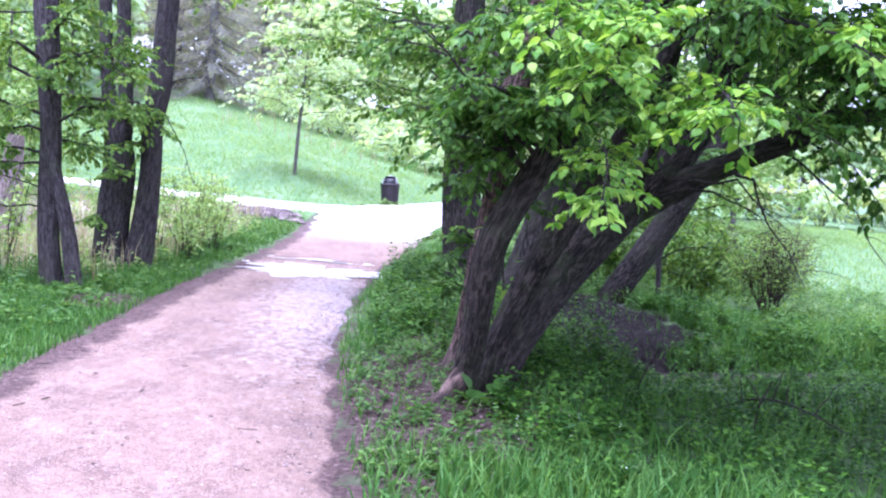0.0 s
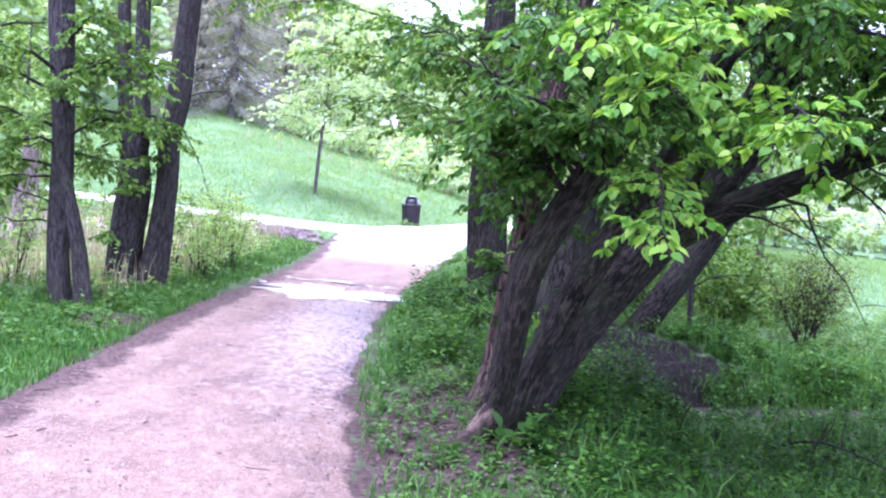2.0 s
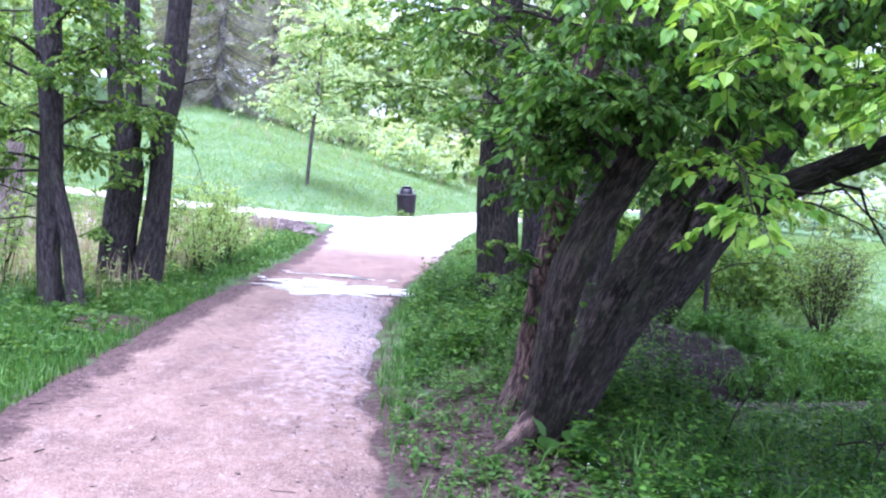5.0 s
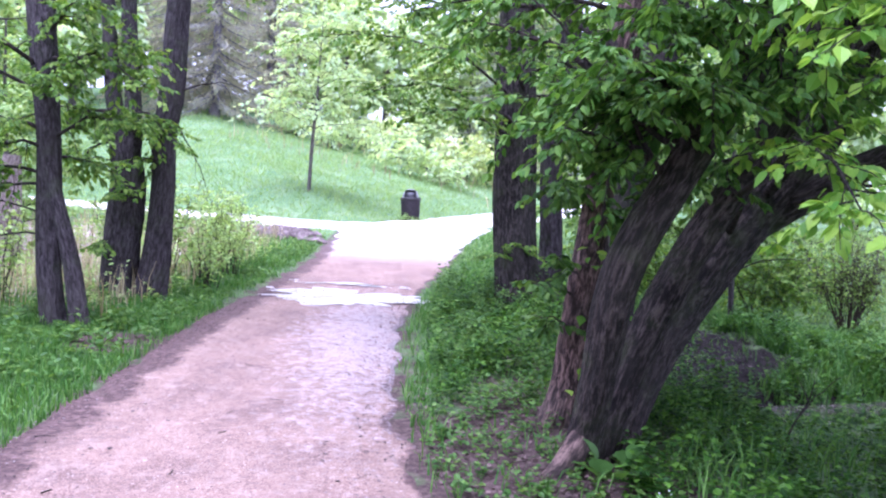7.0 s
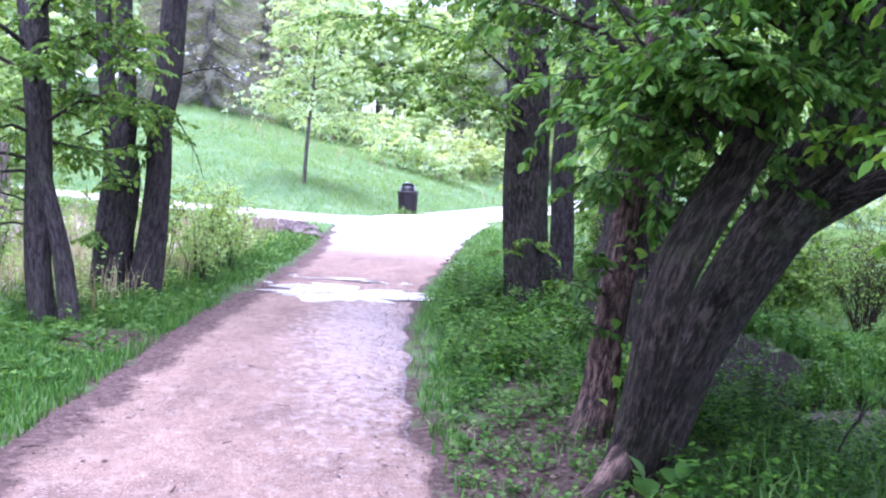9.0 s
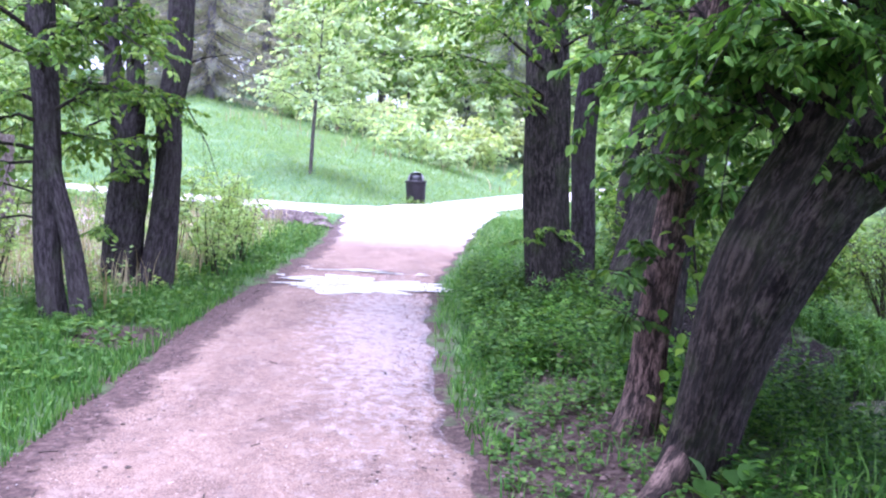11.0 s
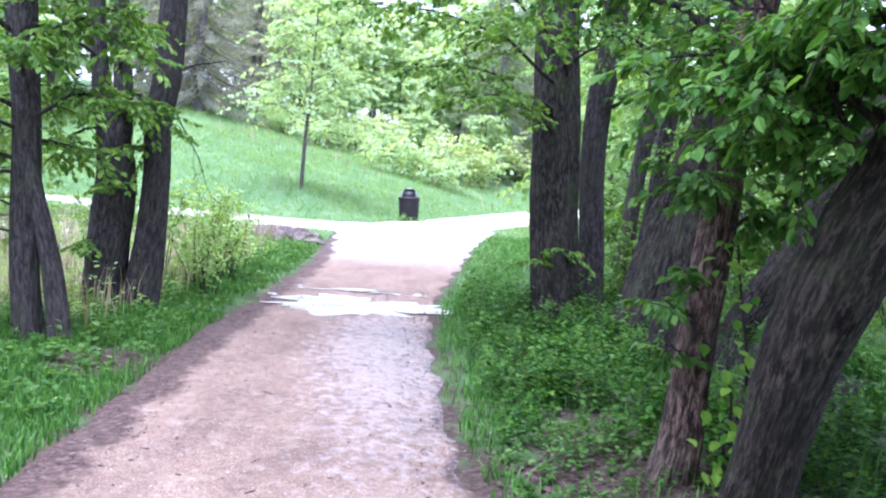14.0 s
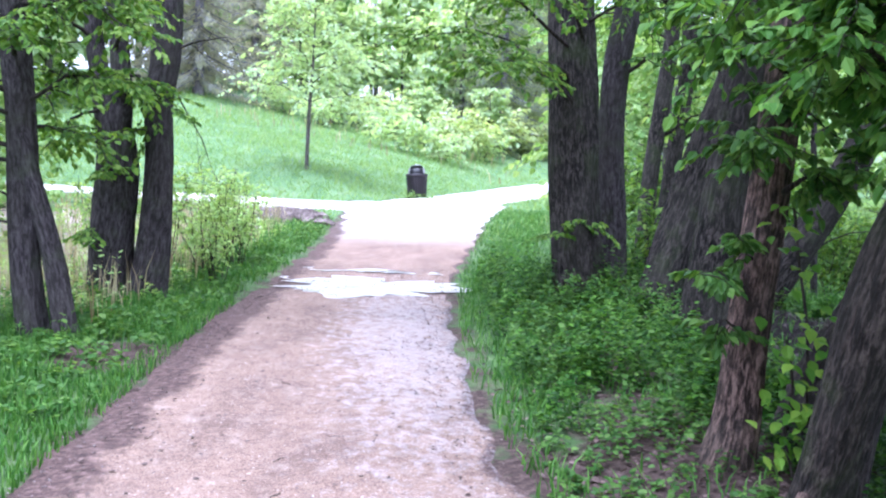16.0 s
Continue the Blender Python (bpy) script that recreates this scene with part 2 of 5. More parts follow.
l.new(ramp(n, l, wet_sheen, [(0.0, (0.9, 0.9, 0.9)), (1.0, (0.6, 0.6, 0.6))]), b.inputs["Roughness"])
l.new(ramp(n, l, wet_sheen, [(0.0, (0.3, 0.3, 0.3)), (1.0, (0.6, 0.6, 0.6))]), b.inputs["Specular IOR Level"])
relief = math_node(n, l, "ADD", grit, math_node(n, l, "MULTIPLY", lumps, 1.5))
bump(n, l, b, relief, 0.55, 0.015)

WATER, n, l, b = material("muddy_water", 0.05, 0.9)
b.inputs["Base Color"].default_value = (0.06, 0.052, 0.045, 1)
bump(n, l, b, noise_tex(n, l, coords(n, l), 9.0, 3.0), 0.08, 0.01)
# puddle surface: the bright reflection is put into its pale base colour
PUDDLE_SHEEN, n, l, b = material("puddle_painted_sheen", 0.28, 0.8)
l.new(ramp(n, l, noise_tex(n, l, coords(n, l, (0.6, 1.5, 1)), 3.5, 6.0), [(0.36, (0.24, 0.2, 0.19)), (0.5, (0.4, 0.36, 0.35)), (0.7, (0.5, 0.46, 0.45))]), b.inputs["Base Color"])
bump(n, l, b, noise_tex(n, l, coords(n, l), 9.0, 3.0), 0.08, 0.01)
ROCK, n, l, b = material("weathered_rock", 0.9, 0.25)
l.new(ramp(n, l, noise_tex(n, l, coords(n, l), 7.0, 8.0, 0.7), [(0.3, (0.035, 0.024, 0.021)), (0.5, (0.12, 0.09, 0.08)), (0.7, (0.29, 0.24, 0.22))]), b.inputs["Base Color"])
bump(n, l, b, noise_tex(n, l, coords(n, l), 20.0, 8.0, 0.7), 0.7, 0.04)
BIN_DARK, n, l, b = material("brown_painted_steel", 0.5, 0.4)
l.new(ramp(n, l, noise_tex(n, l, coords(n, l), 8.0, 6.0, 0.7), [(0.3, (0.01, 0.007, 0.009)), (0.7, (0.028, 0.021, 0.026))]), b.inputs["Base Color"])
# near-black that stands for the shade inside the bin's opening
BIN_BLACK, n, l, b = material("opening_black", 0.45, 0.4)
l.new(ramp(n, l, noise_tex(n, l, coords(n, l), 6.0, 4.0), [(0.3, (0.004, 0.004, 0.005)), (0.7, (0.01, 0.009, 0.011))]), b.inputs["Base Color"])
BIN_LID, n, l, b = material("grey_weathered_lid", 0.4, 0.5)
l.new(ramp(n, l, noise_tex(n, l, coords(n, l), 8.0, 5.0), [(0.3, (0.16, 0.155, 0.17)), (0.7, (0.32, 0.31, 0.33))]), b.inputs["Base Color"])


# ---- lie of the land ----
TRAIL_Y = (-60.0, -30.0, 0.0, 6.0, 9.0, 12.0, 15.0, 19.0, 24.0, 28.0, 33.0)
TRAIL_LEFT = (9.0, 4.0, -2.1, -3.2, -3.5, -3.66, -3.8, -3.8, -3.75, -3.9, -4.2)
TRAIL_RIGHT = (12.2, 7.2, 1.1, -0.27, -0.78, -1.1, -1.2, -1.2, -0.8, -0.4, 0.4)
BRANCH_RIGHT = ((-2.0, 31.0), (-0.2, 37.0), (2.2, 46.0), (7.0, 60.0), (20.0, 85.0))
BRANCH_LEFT = ((-2.2, 30.3), (-5.5, 30.4), (-9.5, 31.6), (-14.0, 33.4), (-34.0, 44.0))
CREEK = ((40.0, 9.0), (14.0, 15.2), (9.0, 15.5), (6.0, 14.9), (4.6, 14.3), (3.4, 13.8), (2.6, 13.4), (2.1, 12.9))


def smooth(v):
    v = np.clip(v, 0.0, 1.0)
    return v * v * (3 - 2 * v)


def line_distance(x, y, line):
    """Distance from points to a polyline in plan."""
    best = np.full(np.shape(x), 1e9)
    for (ax, ay), (bx, by) in zip(line[:-1], line[1:]):
        dx, dy = bx - ax, by - ay
        s = np.clip(((x - ax) * dx + (y - ay) * dy) / (dx * dx + dy * dy), 0, 1)
        best = np.minimum(best, np.hypot(x - ax - s * dx, y - ay - s * dy))
    return best


def trail_distance(x, y):
    """Metres outside the gravel trail's edge, negative on the trail."""
    left, right = np.interp(y, TRAIL_Y, TRAIL_LEFT), np.interp(y, TRAIL_Y, TRAIL_RIGHT)
    main = np.maximum(np.maximum(left - x, x - right), np.maximum(y - 32.0, -60 - y))
    a = line_distance(x, y, BRANCH_RIGHT) - 1.55
    b = line_distance(x, y, BRANCH_LEFT) - 1.25
    return np.minimum(np.minimum(main, a), b)


def creek_distance(x, y):
    return line_distance(x, y, CREEK)


def ripple(x, y):
    """Small unevenness of the ground."""
    return (np.sin(1.7 * x + 0.6 * y) * np.sin(1.3 * y - 0.4 * x + 1.0) + 0.6 * np.sin(3.9 * x + 2.2 * y) * np.sin(3.1 * y - 1.9 * x)) * 0.022


def mound_lumps(x, y):
    """Lumps and hollows of the eroded creek bank."""
    near = smooth(1.6 - np.hypot((x - 2.5) / 2.2, (y - 15.4) / 2.4))
    return near * (np.sin(4.7 * x + 1.3 * np.sin(3.9 * y)) * np.sin(5.3 * y + x) + 0.6 * np.sin(9.1 * x - 6.3 * y))


def ground_z(x, y):
    x, y = np.asarray(x, float), np.asarray(y, float)
    z = 0.54 * smooth((y - 19) / 15) + 0.45 * smooth((y - 36) / 40)
    back = np.clip(6.8 - y, 0, 8)
    z = z + 0.0115 * back * back
    off = trail_distance(x, y)
    # hill behind the cross trail
    branch_x = np.interp(y, [p[1] for p in BRANCH_RIGHT], [p[0] for p in BRANCH_RIGHT]) - 1.9
    branch_y = np.interp(x, [p[0] for p in BRANCH_LEFT[::-1]], [p[1] for p in BRANCH_LEFT[::-1]]) + 1.6
    r = np.clip(np.minimum(y - branch_y, (branch_x - x) * 1.1), 0, 200)
    rise = np.minimum(0.2 * r * r / (r + 2.5), 0.11 * r + 3.0) + 0.33 * smooth(r / 3.5) * (1 - smooth((r - 5) / 14))
    z = z + np.where(rise < 5, rise, 5 + 2.5 * (1 - np.exp(-(rise - 5) / 2.5)))
    # low ground on the left
    z = z - 0.35 * smooth((-5.4 - x) / 5) * smooth((27 - y) / 6)
    # right bank and creek
    right = x - np.interp(y, TRAIL_Y, TRAIL_RIGHT)
    z = z + 0.10 * smooth(right / 1.2) * smooth((30 - y) / 8)
    z = z - 0.42 * smooth((right - 1.8) / 2.5) * smooth((32 - y) / 10)
    c = creek_distance(x, y)
    z = z - 0.55 * smooth((1.25 - c) / 0.9) * smooth((40 - y) / 10)
    z = z + 0.3 * smooth(1 - np.hypot((x - 2.9) / 3.6, (y - 16.8) / 2.4)) + 0.06 * mound_lumps(x, y)
    return z + ripple(x, y) * smooth((off - 0.1) / 0.8)


# ---- mesh tools ----
rng = np.random.default_rng(7)


def mesh_of(name, verts, faces, mat, smooth_it=False):
    """A mesh from arrays of vertices and of faces of one size."""
    me = bpy.data.meshes.new(name)
    verts, faces = np.asarray(verts, np.float32), np.asarray(faces, np.int32)
    k = faces.shape[1]
    me.vertices.add(len(verts))
    me.vertices.foreach_set("co", verts.ravel())
    me.loops.add(faces.size)
    me.loops.foreach_set("vertex_index", faces.ravel())
    me.polygons.add(len(faces))
    me.polygons.foreach_set("loop_start", np.arange(0, faces.size, k, dtype=np.int32))
    me.polygons.foreach_set("use_smooth", np.full(len(faces), smooth_it))
    me.update(calc_edges=True)
    me.materials.append(mat)
    return me


def part(name, me, parent, label=""):
    ob = new(name, me)
    ob.parent = parent
    return tagged(ob, label)


def empty_at(name, place):
    ob = new(name)
    ob.location = place
    bpy.context.view_layer.update()
    return ob


def child(name, me, parent, label=""):
    """Links a mesh made in world coordinates under a thing."""
    ob = part(name, me, parent, label)
    base, top = Vector((0, 0, 0)), parent
    while top:
        base, top = base + top.location, top.parent
    ob.location = -base
    return ob


def lathe(profile, segs=32):
    a = np.linspace(0, 2 * np.pi, segs, endpoint=False)
    v = np.array([[r * np.cos(t), r * np.sin(t), z] for r, z in profile for t in a])
    f = [[i * segs + j, i * segs + (j + 1) % segs, (i + 1) * segs + (j + 1) % segs, (i + 1) * segs + j] for i in range(len(profile) - 1) for j in range(segs)]
    return v, np.array(f)


def curve_points(ctrl, per=8):
    """Catmull-Rom through rows of x, y, z, radius."""
    c = np.asarray(ctrl, float)
    c = np.vstack([2 * c[0] - c[1], c, 2 * c[-1] - c[-2]])
    out = []
    for i in range(1, len(c) - 2):
        p0, p1, p2, p3 = c[i - 1:i + 3]
        for s in np.linspace(0, 1, per, endpoint=False):
            out.append(0.5 * (2 * p1 + (p2 - p0) * s + (2 * p0 - 5 * p1 + 4 * p2 - p3) * s * s + (3 * p1 - p0 - 3 * p2 + p3) * s ** 3))
    out.append(c[-2])
    out = np.array(out)
    out[:, 3] = np.maximum(out[:, 3], 0.004)
    return out


def tube(pts, segs=8, rough=0.0, lobes=0.0, seed=0):
    """Vertices and quads of a tube along rows of x, y, z, radius, with bark ridges and a flared foot."""
    n = len(pts)
    d = np.gradient(pts[:, :3], axis=0)
    d /= np.linalg.norm(d, axis=1)[:, None] + 1e-9
    ref = np.where(np.abs(d[:, 2:3]) > 0.9, np.array([[0.0, 1.0, 0.0]]), np.array([[0.0, 0.0, 1.0]]))
    if np.abs(d[:, 2]).max() > 0.9:
        ref = np.tile(np.array([[0.0, 1.0, 0.0]]), (n, 1))
    if np.abs(d[:, 1]).max() > 0.95:
        ref = np.tile(np.array([[0.3, 0.1, 0.95]]), (n, 1))
    u = np.cross(ref, d)
    u /= np.linalg.norm(u, axis=1)[:, None] + 1e-9
    w = np.cross(d, u)
    a = np.linspace(0, 2 * np.pi, segs, endpoint=False)
    s = np.concatenate([[0], np.cumsum(np.linalg.norm(np.diff(pts[:, :3], axis=0), axis=1))])
    A, S = np.meshgrid(a, s)
    r = pts[:, 3][:, None] * np.ones_like(A)
    if rough:
        ph = seed * 1.7
        ridge = 0.4 * np.abs(np.sin(A * 6.5 + 0.5 * np.sin(S * 2.1 + ph) + 0.3 * np.sin(S * 5.7 + A * 2) + ph)) + 0.5 * np.abs(np.sin(A * 15.5 + 0.6 * np.sin(S * 3.3 + 2 * ph) + 0.7 * np.sin(S * 8.1 + A * 3)))
        r = r * (1 + rough * (ridge - 0.5) + 0.07 * np.sin(2 * A + S * 1.3 + ph) + 0.05 * np.sin(3 * A - S * 2.2 + ph * 2))
    if lobes:
        r = r * (1 + lobes * np.exp(-S / 0.22) * (0.6 + 0.6 * np.cos(5 * A + seed)))
    v = pts[:, None, :3] + r[..., None] * (np.cos(A)[..., None] * u[:, None] + np.sin(A)[..., None] * w[:, None])
    i, j = np.meshgrid(np.arange(n - 1), np.arange(segs), indexing="ij")
    i, j = i.ravel(), j.ravel()
    k = (j + 1) % segs
    return v.reshape(-1, 3), np.stack([i * segs + j, i * segs + k, (i + 1) * segs + k, (i + 1) * segs + j], 1)


def bark_mesh(name, pts, segs, rough, lobes, seed, mat):
    """A tube that carries its own grain coordinates, running along the stem."""
    me = mesh_of(name, *tube(pts, segs, rough, lobes, seed), mat, True)
    a = np.linspace(0, 2 * np.pi, segs, endpoint=False)
    s = np.concatenate([[0], np.cumsum(np.linalg.norm(np.diff(pts[:, :3], axis=0), axis=1))])
    A, S = np.meshgrid(a, s)
    R = np.maximum(pts[:, 3], 0.03)[:, None] * np.ones_like(A)
    R = np.full_like(A, float(np.median(R[:max(3, len(R) // 2)])))
    grain = np.stack([R * np.cos(A) + seed * 3.1, R * np.sin(A), S], -1)
    me.attributes.new("grain", "FLOAT_VECTOR", "POINT").data.foreach_set("vector", grain.astype(np.float32).ravel())
    return me


class Heap:
    """Collects meshes into one."""

    def __init__(self):
        self.v, self.f, self.n = [], [], 0

    def add(self, v, f):
        self.v.append(v)
        self.f.append(f + self.n)
        self.n += len(v)

    def mesh(self, name, mat, smooth_it=True):
        return mesh_of(name, np.vstack(self.v), np.vstack(self.f), mat, smooth_it)


OVATE = np.array([(0, 0, 0), (-0.27, 0.3, 0.07), (-0.2, 0.7, 0.05), (0, 1, -0.06), (0.2, 0.7, 0.05), (0.27, 0.3, 0.07)])
OVATE = OVATE * np.array([1.12, 1, 1])
OVATE_F = np.array([(0, 3, 2, 1), (0, 5, 4, 3)])
NEAR_LEAF = np.array([(0, -0.22, 0), (0, 0, 0), (-0.2, 0.14, 0.05), (-0.3, 0.36, 0.08), (-0.24, 0.62, 0.06), (-0.1, 0.85, 0.0), (0, 1.02, -0.08), (0.1, 0.85, 0.0), (0.24, 0.62, 0.06), (0.3, 0.36, 0.08), (0.2, 0.14, 0.05), (0, 0.36, 0.0), (0, 0.65, -0.01)])
NEAR_LEAF = NEAR_LEAF * np.array([1.18, 1, 1])
NEAR_LEAF_F = np.array([(1, 11, 3, 2), (11, 12, 4, 3), (12, 6, 5, 4), (1, 10, 9, 11), (11, 9, 8, 12), (12, 8, 7, 6)])
LANCE = np.array([(0, 0, 0), (-0.1, 0.35, 0.02), (-0.07, 0.75, 0.02), (0, 1, -0.05), (0.07, 0.75, 0.02), (0.1, 0.35, 0.02)])
CLUMP = np.array([(0, 0, 0), (-0.4, 0.25, 0.12), (-0.3, 0.8, -0.05), (0.05, 1, -0.12), (0.35, 0.7, 0.1), (0.38, 0.2, -0.06)])


def leaves_arrays(pos, along, up, size, shape=OVATE):
    along = along / (np.linalg.norm(along, axis=1)[:, None] + 1e-9)
    side = np.cross(along, up)
    side /= np.linalg.norm(side, axis=1)[:, None] + 1e-9
    nor = np.cross(side, along)
    v = pos[:, None] + size[:, None, None] * (shape[None, :, 0:1] * side[:, None] + shape[None, :, 1:2] * along[:, None] + shape[None, :, 2:3] * nor[:, None])
    f = OVATE_F[None] + (np.arange(len(pos)) * 6)[:, None, None]
    return v.reshape(-1, 3), f.reshape(-1, 4)


def leaf_mesh(name, pos, along, up, size, mat, shape=OVATE):
    return mesh_of(name, *leaves_arrays(pos, along, up, size, shape), mat)


def unit(n):
    v = rng.normal(size=(n, 3))
    return v / np.linalg.norm(v, axis=1)[:, None]


def limb_path(a, b, r, sag=0.1, wiggle=0.06, steps=7):
    a, b = np.array(a, float), np.array(b, float)
    s = np.linspace(0, 1, steps)[:, None]
    length = np.linalg.norm(b - a)
    p = a + (b - a) * s + np.array([0, 0, 1.0]) * (sag * length * np.sin(np.pi * s)) + rng.normal(size=(steps, 3)) * wiggle * length * 0.3 * np.sin(np.pi * s)
    return np.hstack([p, r * (1 - 0.96 * s ** 0.7) + 0.002])


def spray(pts, twigs, spread, leaf, wood, store, start=0.3, per=14, bare=False, flat=0.5):
    """Twigs along a limb's outer part, with leaves in pairs on them."""
    n = len(pts)
    main = pts[-1, :3] - pts[0, :3]
    main /= np.linalg.norm(main) + 1e-9
    for k in range(twigs):
        s = start + (1 - start) * (k + rng.random()) / twigs
        q = s * (n - 1)
        i = min(int(q), n - 2)
        p = pts[i] + (pts[i + 1] - pts[i]) * (q - i)
        d = unit(1)[0] * np.array([1, 1, flat]) + main * 0.5
        d /= np.linalg.norm(d)
        length = spread * rng.uniform(0.55, 1.25)
        m = 5
        t = np.linspace(0, 1, m)[:, None]
        path = p[:3] + d * length * t + np.array([0, 0, -0.28]) * length * t * t + rng.normal(size=(m, 3)) * 0.02 * length
        wood.add(*tube(np.hstack([path, np.clip(p[3] * 0.35, 0.003, 0.009) * (1 - 0.8 * t) + 0.001]), 4))
        if bare:
            continue
        count = max(4, int(per * rng.uniform(0.7, 1.3)))
        u = rng.uniform(0.12, 1.0, count)
        x = np.stack([np.interp(u, t[:, 0], path[:, c]) for c in range(3)], 1)
        side = np.cross(d, [0, 0, 1.0])
        side /= np.linalg.norm(side) + 1e-9
        sign = np.where(np.arange(count) % 2, 1.0, -1.0)[:, None]
        al = d * 0.7 + side * sign * rng.uniform(0.5, 1.1, (count, 1)) + np.array([0, 0, -0.75]) + unit(count) * 0.45
        x = x + side * sign * leaf * rng.uniform(0.0, 0.5, (count, 1))
        up = np.array([0, 0, 1.0]) + unit(count) * 0.5
        store.append((x, al, up, leaf * rng.uniform(0.6, 1.15, count)))


def crown_mesh(name, store, mat, shape=OVATE):
    return leaf_mesh(name, *[np.concatenate([s[k] for s in store]) for k in range(4)], mat, shape)


def extend(ctrl, top, tip=0.03, lean=0.5):
    """Carries a stem on upwards to the height top."""
    c = [tuple(p) for p in ctrl]
    a, b = np.array(c[-2][:3]), np.array(c[-1][:3])
    d = (b - a) / np.linalg.norm(b - a)
    r = c[-1][3]
    n = 4
    dz = (top - b[2]) / n
    for k in range(1, n + 1):
        h = lean ** (k - 1)
        b = b + np.array([d[0] / max(d[2], 0.4) * dz * h, d[1] / max(d[2], 0.4) * dz * h, dz])
        c.append((*b, r + (tip - r) * k / n))
    return c


LEAF_ONE = {}


def single_leaves(limb, store, mat):
    """Leaves of a near limb, each an object of its own on one shared mesh."""
    if "leaf" not in LEAF_ONE:
        LEAF_ONE["leaf"] = mesh_of("leaf", NEAR_LEAF, NEAR_LEAF_F, LEAF_SINGLE)
    for pos, along, up, size in store:
        for p, d, u, s in zip(pos, along, up, size):
            d = Vector(d).normalized()
            side = d.cross(Vector(u)).normalized()
            m = Matrix((side, d, side.cross(d))).transposed().to_4x4()
            ob = part("leaf", LEAF_ONE["leaf"], limb)
            ob.matrix_basis = Matrix.Translation(p) @ m @ Matrix.Scale(float(s), 4)


def tree(name, base, label, category, stems, limbs, bark, leaf_mat, leaf=0.1, segs=22, rough=0.1, lobes=0.35, per=14, shape=OVATE, auto=(), group="", flare=True, loose=0.0):
    """stems: lists of (x, y, z, r); limbs: (start, end, radius, twigs, spread, kind); auto: (stem, low, high, count, reach) for the upper crown."""
    ob = tagged(empty_at(name, (base[0], base[1], float(ground_z(base[0], base[1])))), label, category, group)
    curves = []
    for k, ctrl in enumerate(stems):
        pts = curve_points(ctrl, 9 if segs < 22 else 18)
        curves.append(pts)
        foot = flare and ctrl[0][2] < 0.8 + float(ground_z(base[0], base[1]))
        child("trunk", bark_mesh("trunk", pts, segs if segs < 22 else 3 * segs, rough, lobes if foot else 0.0, k + len(name), bark), ob)
    store = []
    jobs = list(limbs)
    for k, low, high, count, reach in auto:
        pts = curves[k]
        for i in range(count):
            z = low + (high - low) * (i + rng.random()) / count
            j = int(np.argmin(np.abs(pts[:, 2] - z)))
            a = i * 2.4 + rng.random()
            L = reach * rng.uniform(0.6, 1.1) * (1 - 0.45 * (z - low) / max(high - low, 0.1))
            jobs.append((pts[j, :3], pts[j, :3] + np.array([np.cos(a) * L, np.sin(a) * L, L * rng.uniform(0.0, 0.5)]), min(0.045, pts[j, 3] * 0.3), max(5, int(L * 7)), 0.55 * reach ** 0.5, "leafy"))
    wood = Heap()
    for a, b, r, twigs, spread, kind in jobs:
        pts = limb_path(a, b, r)
        limb = child("limb", bark_mesh("limb", pts, 7, 0.06, 0.0, len(store), TWIG if r < 0.05 else bark), ob)
        near = loose and kind == "leafy" and b[1] < loose and b[2] < 3
        spray(pts, twigs, spread, leaf * (1.05 if near else 1.0), wood, store, 0.58 if near else 0.25, int(0.8 * per) if near else per, kind == "bare")
        if near:
            single_leaves(limb, store[-twigs:], leaf_mat)
            del store[-twigs:]
    if wood.v:
        tagged(child("fine_branching", wood.mesh("fine_branching", TWIG), ob), kind="stuff")
    if store:
        tagged(child("crown", crown_mesh("crown", store, leaf_mat, shape), ob), kind="stuff")
    return ob


def inside(x, y, box):
    return (x > box[0]) & (x < box[1]) & (y > box[2]) & (y < box[3])


def scatter(n, box):
    return rng.uniform(box[0], box[1], n), rng.uniform(box[2], box[3], n)


def blades(name, x, y, height, width, mat, lean=0.45):
    """Bent grass blades of two quads."""
    n = len(x)
    z = ground_z(x, y) - 0.01
    a = rng.uniform(0, 2 * np.pi, n)
    h = height * rng.uniform(0.5, 1.25, n)
    w = width * rng.uniform(0.6, 1.3, n)
    dx, dy = np.cos(a), np.sin(a)
    b = a + rng.normal(0, 0.9, n)
    k = lean * rng.uniform(0.2, 1.3, n) * h
    bx, by = -np.sin(b) * k, np.cos(b) * k
    v = np.empty((n, 6, 3))
    for i, (s, f, q) in enumerate(((-0.5, 0, 0), (0.5, 0, 0), (0.42, 0.55, 0.3), (-0.42, 0.55, 0.3), (0.06, 1, 1), (-0.06, 1, 1))):
        v[:, i, 0], v[:, i, 1], v[:, i, 2] = x + dx * w * s + bx * q, y + dy * w * s + by * q, z + h * f * (1 - 0.15 * q)
    f = np.array([(0, 1, 2, 3), (3, 2, 4, 5)])[None] + (np.arange(n) * 6)[:, None, None]
    return mesh_of(name, v.reshape(-1, 3), f.reshape(-1, 4), mat)


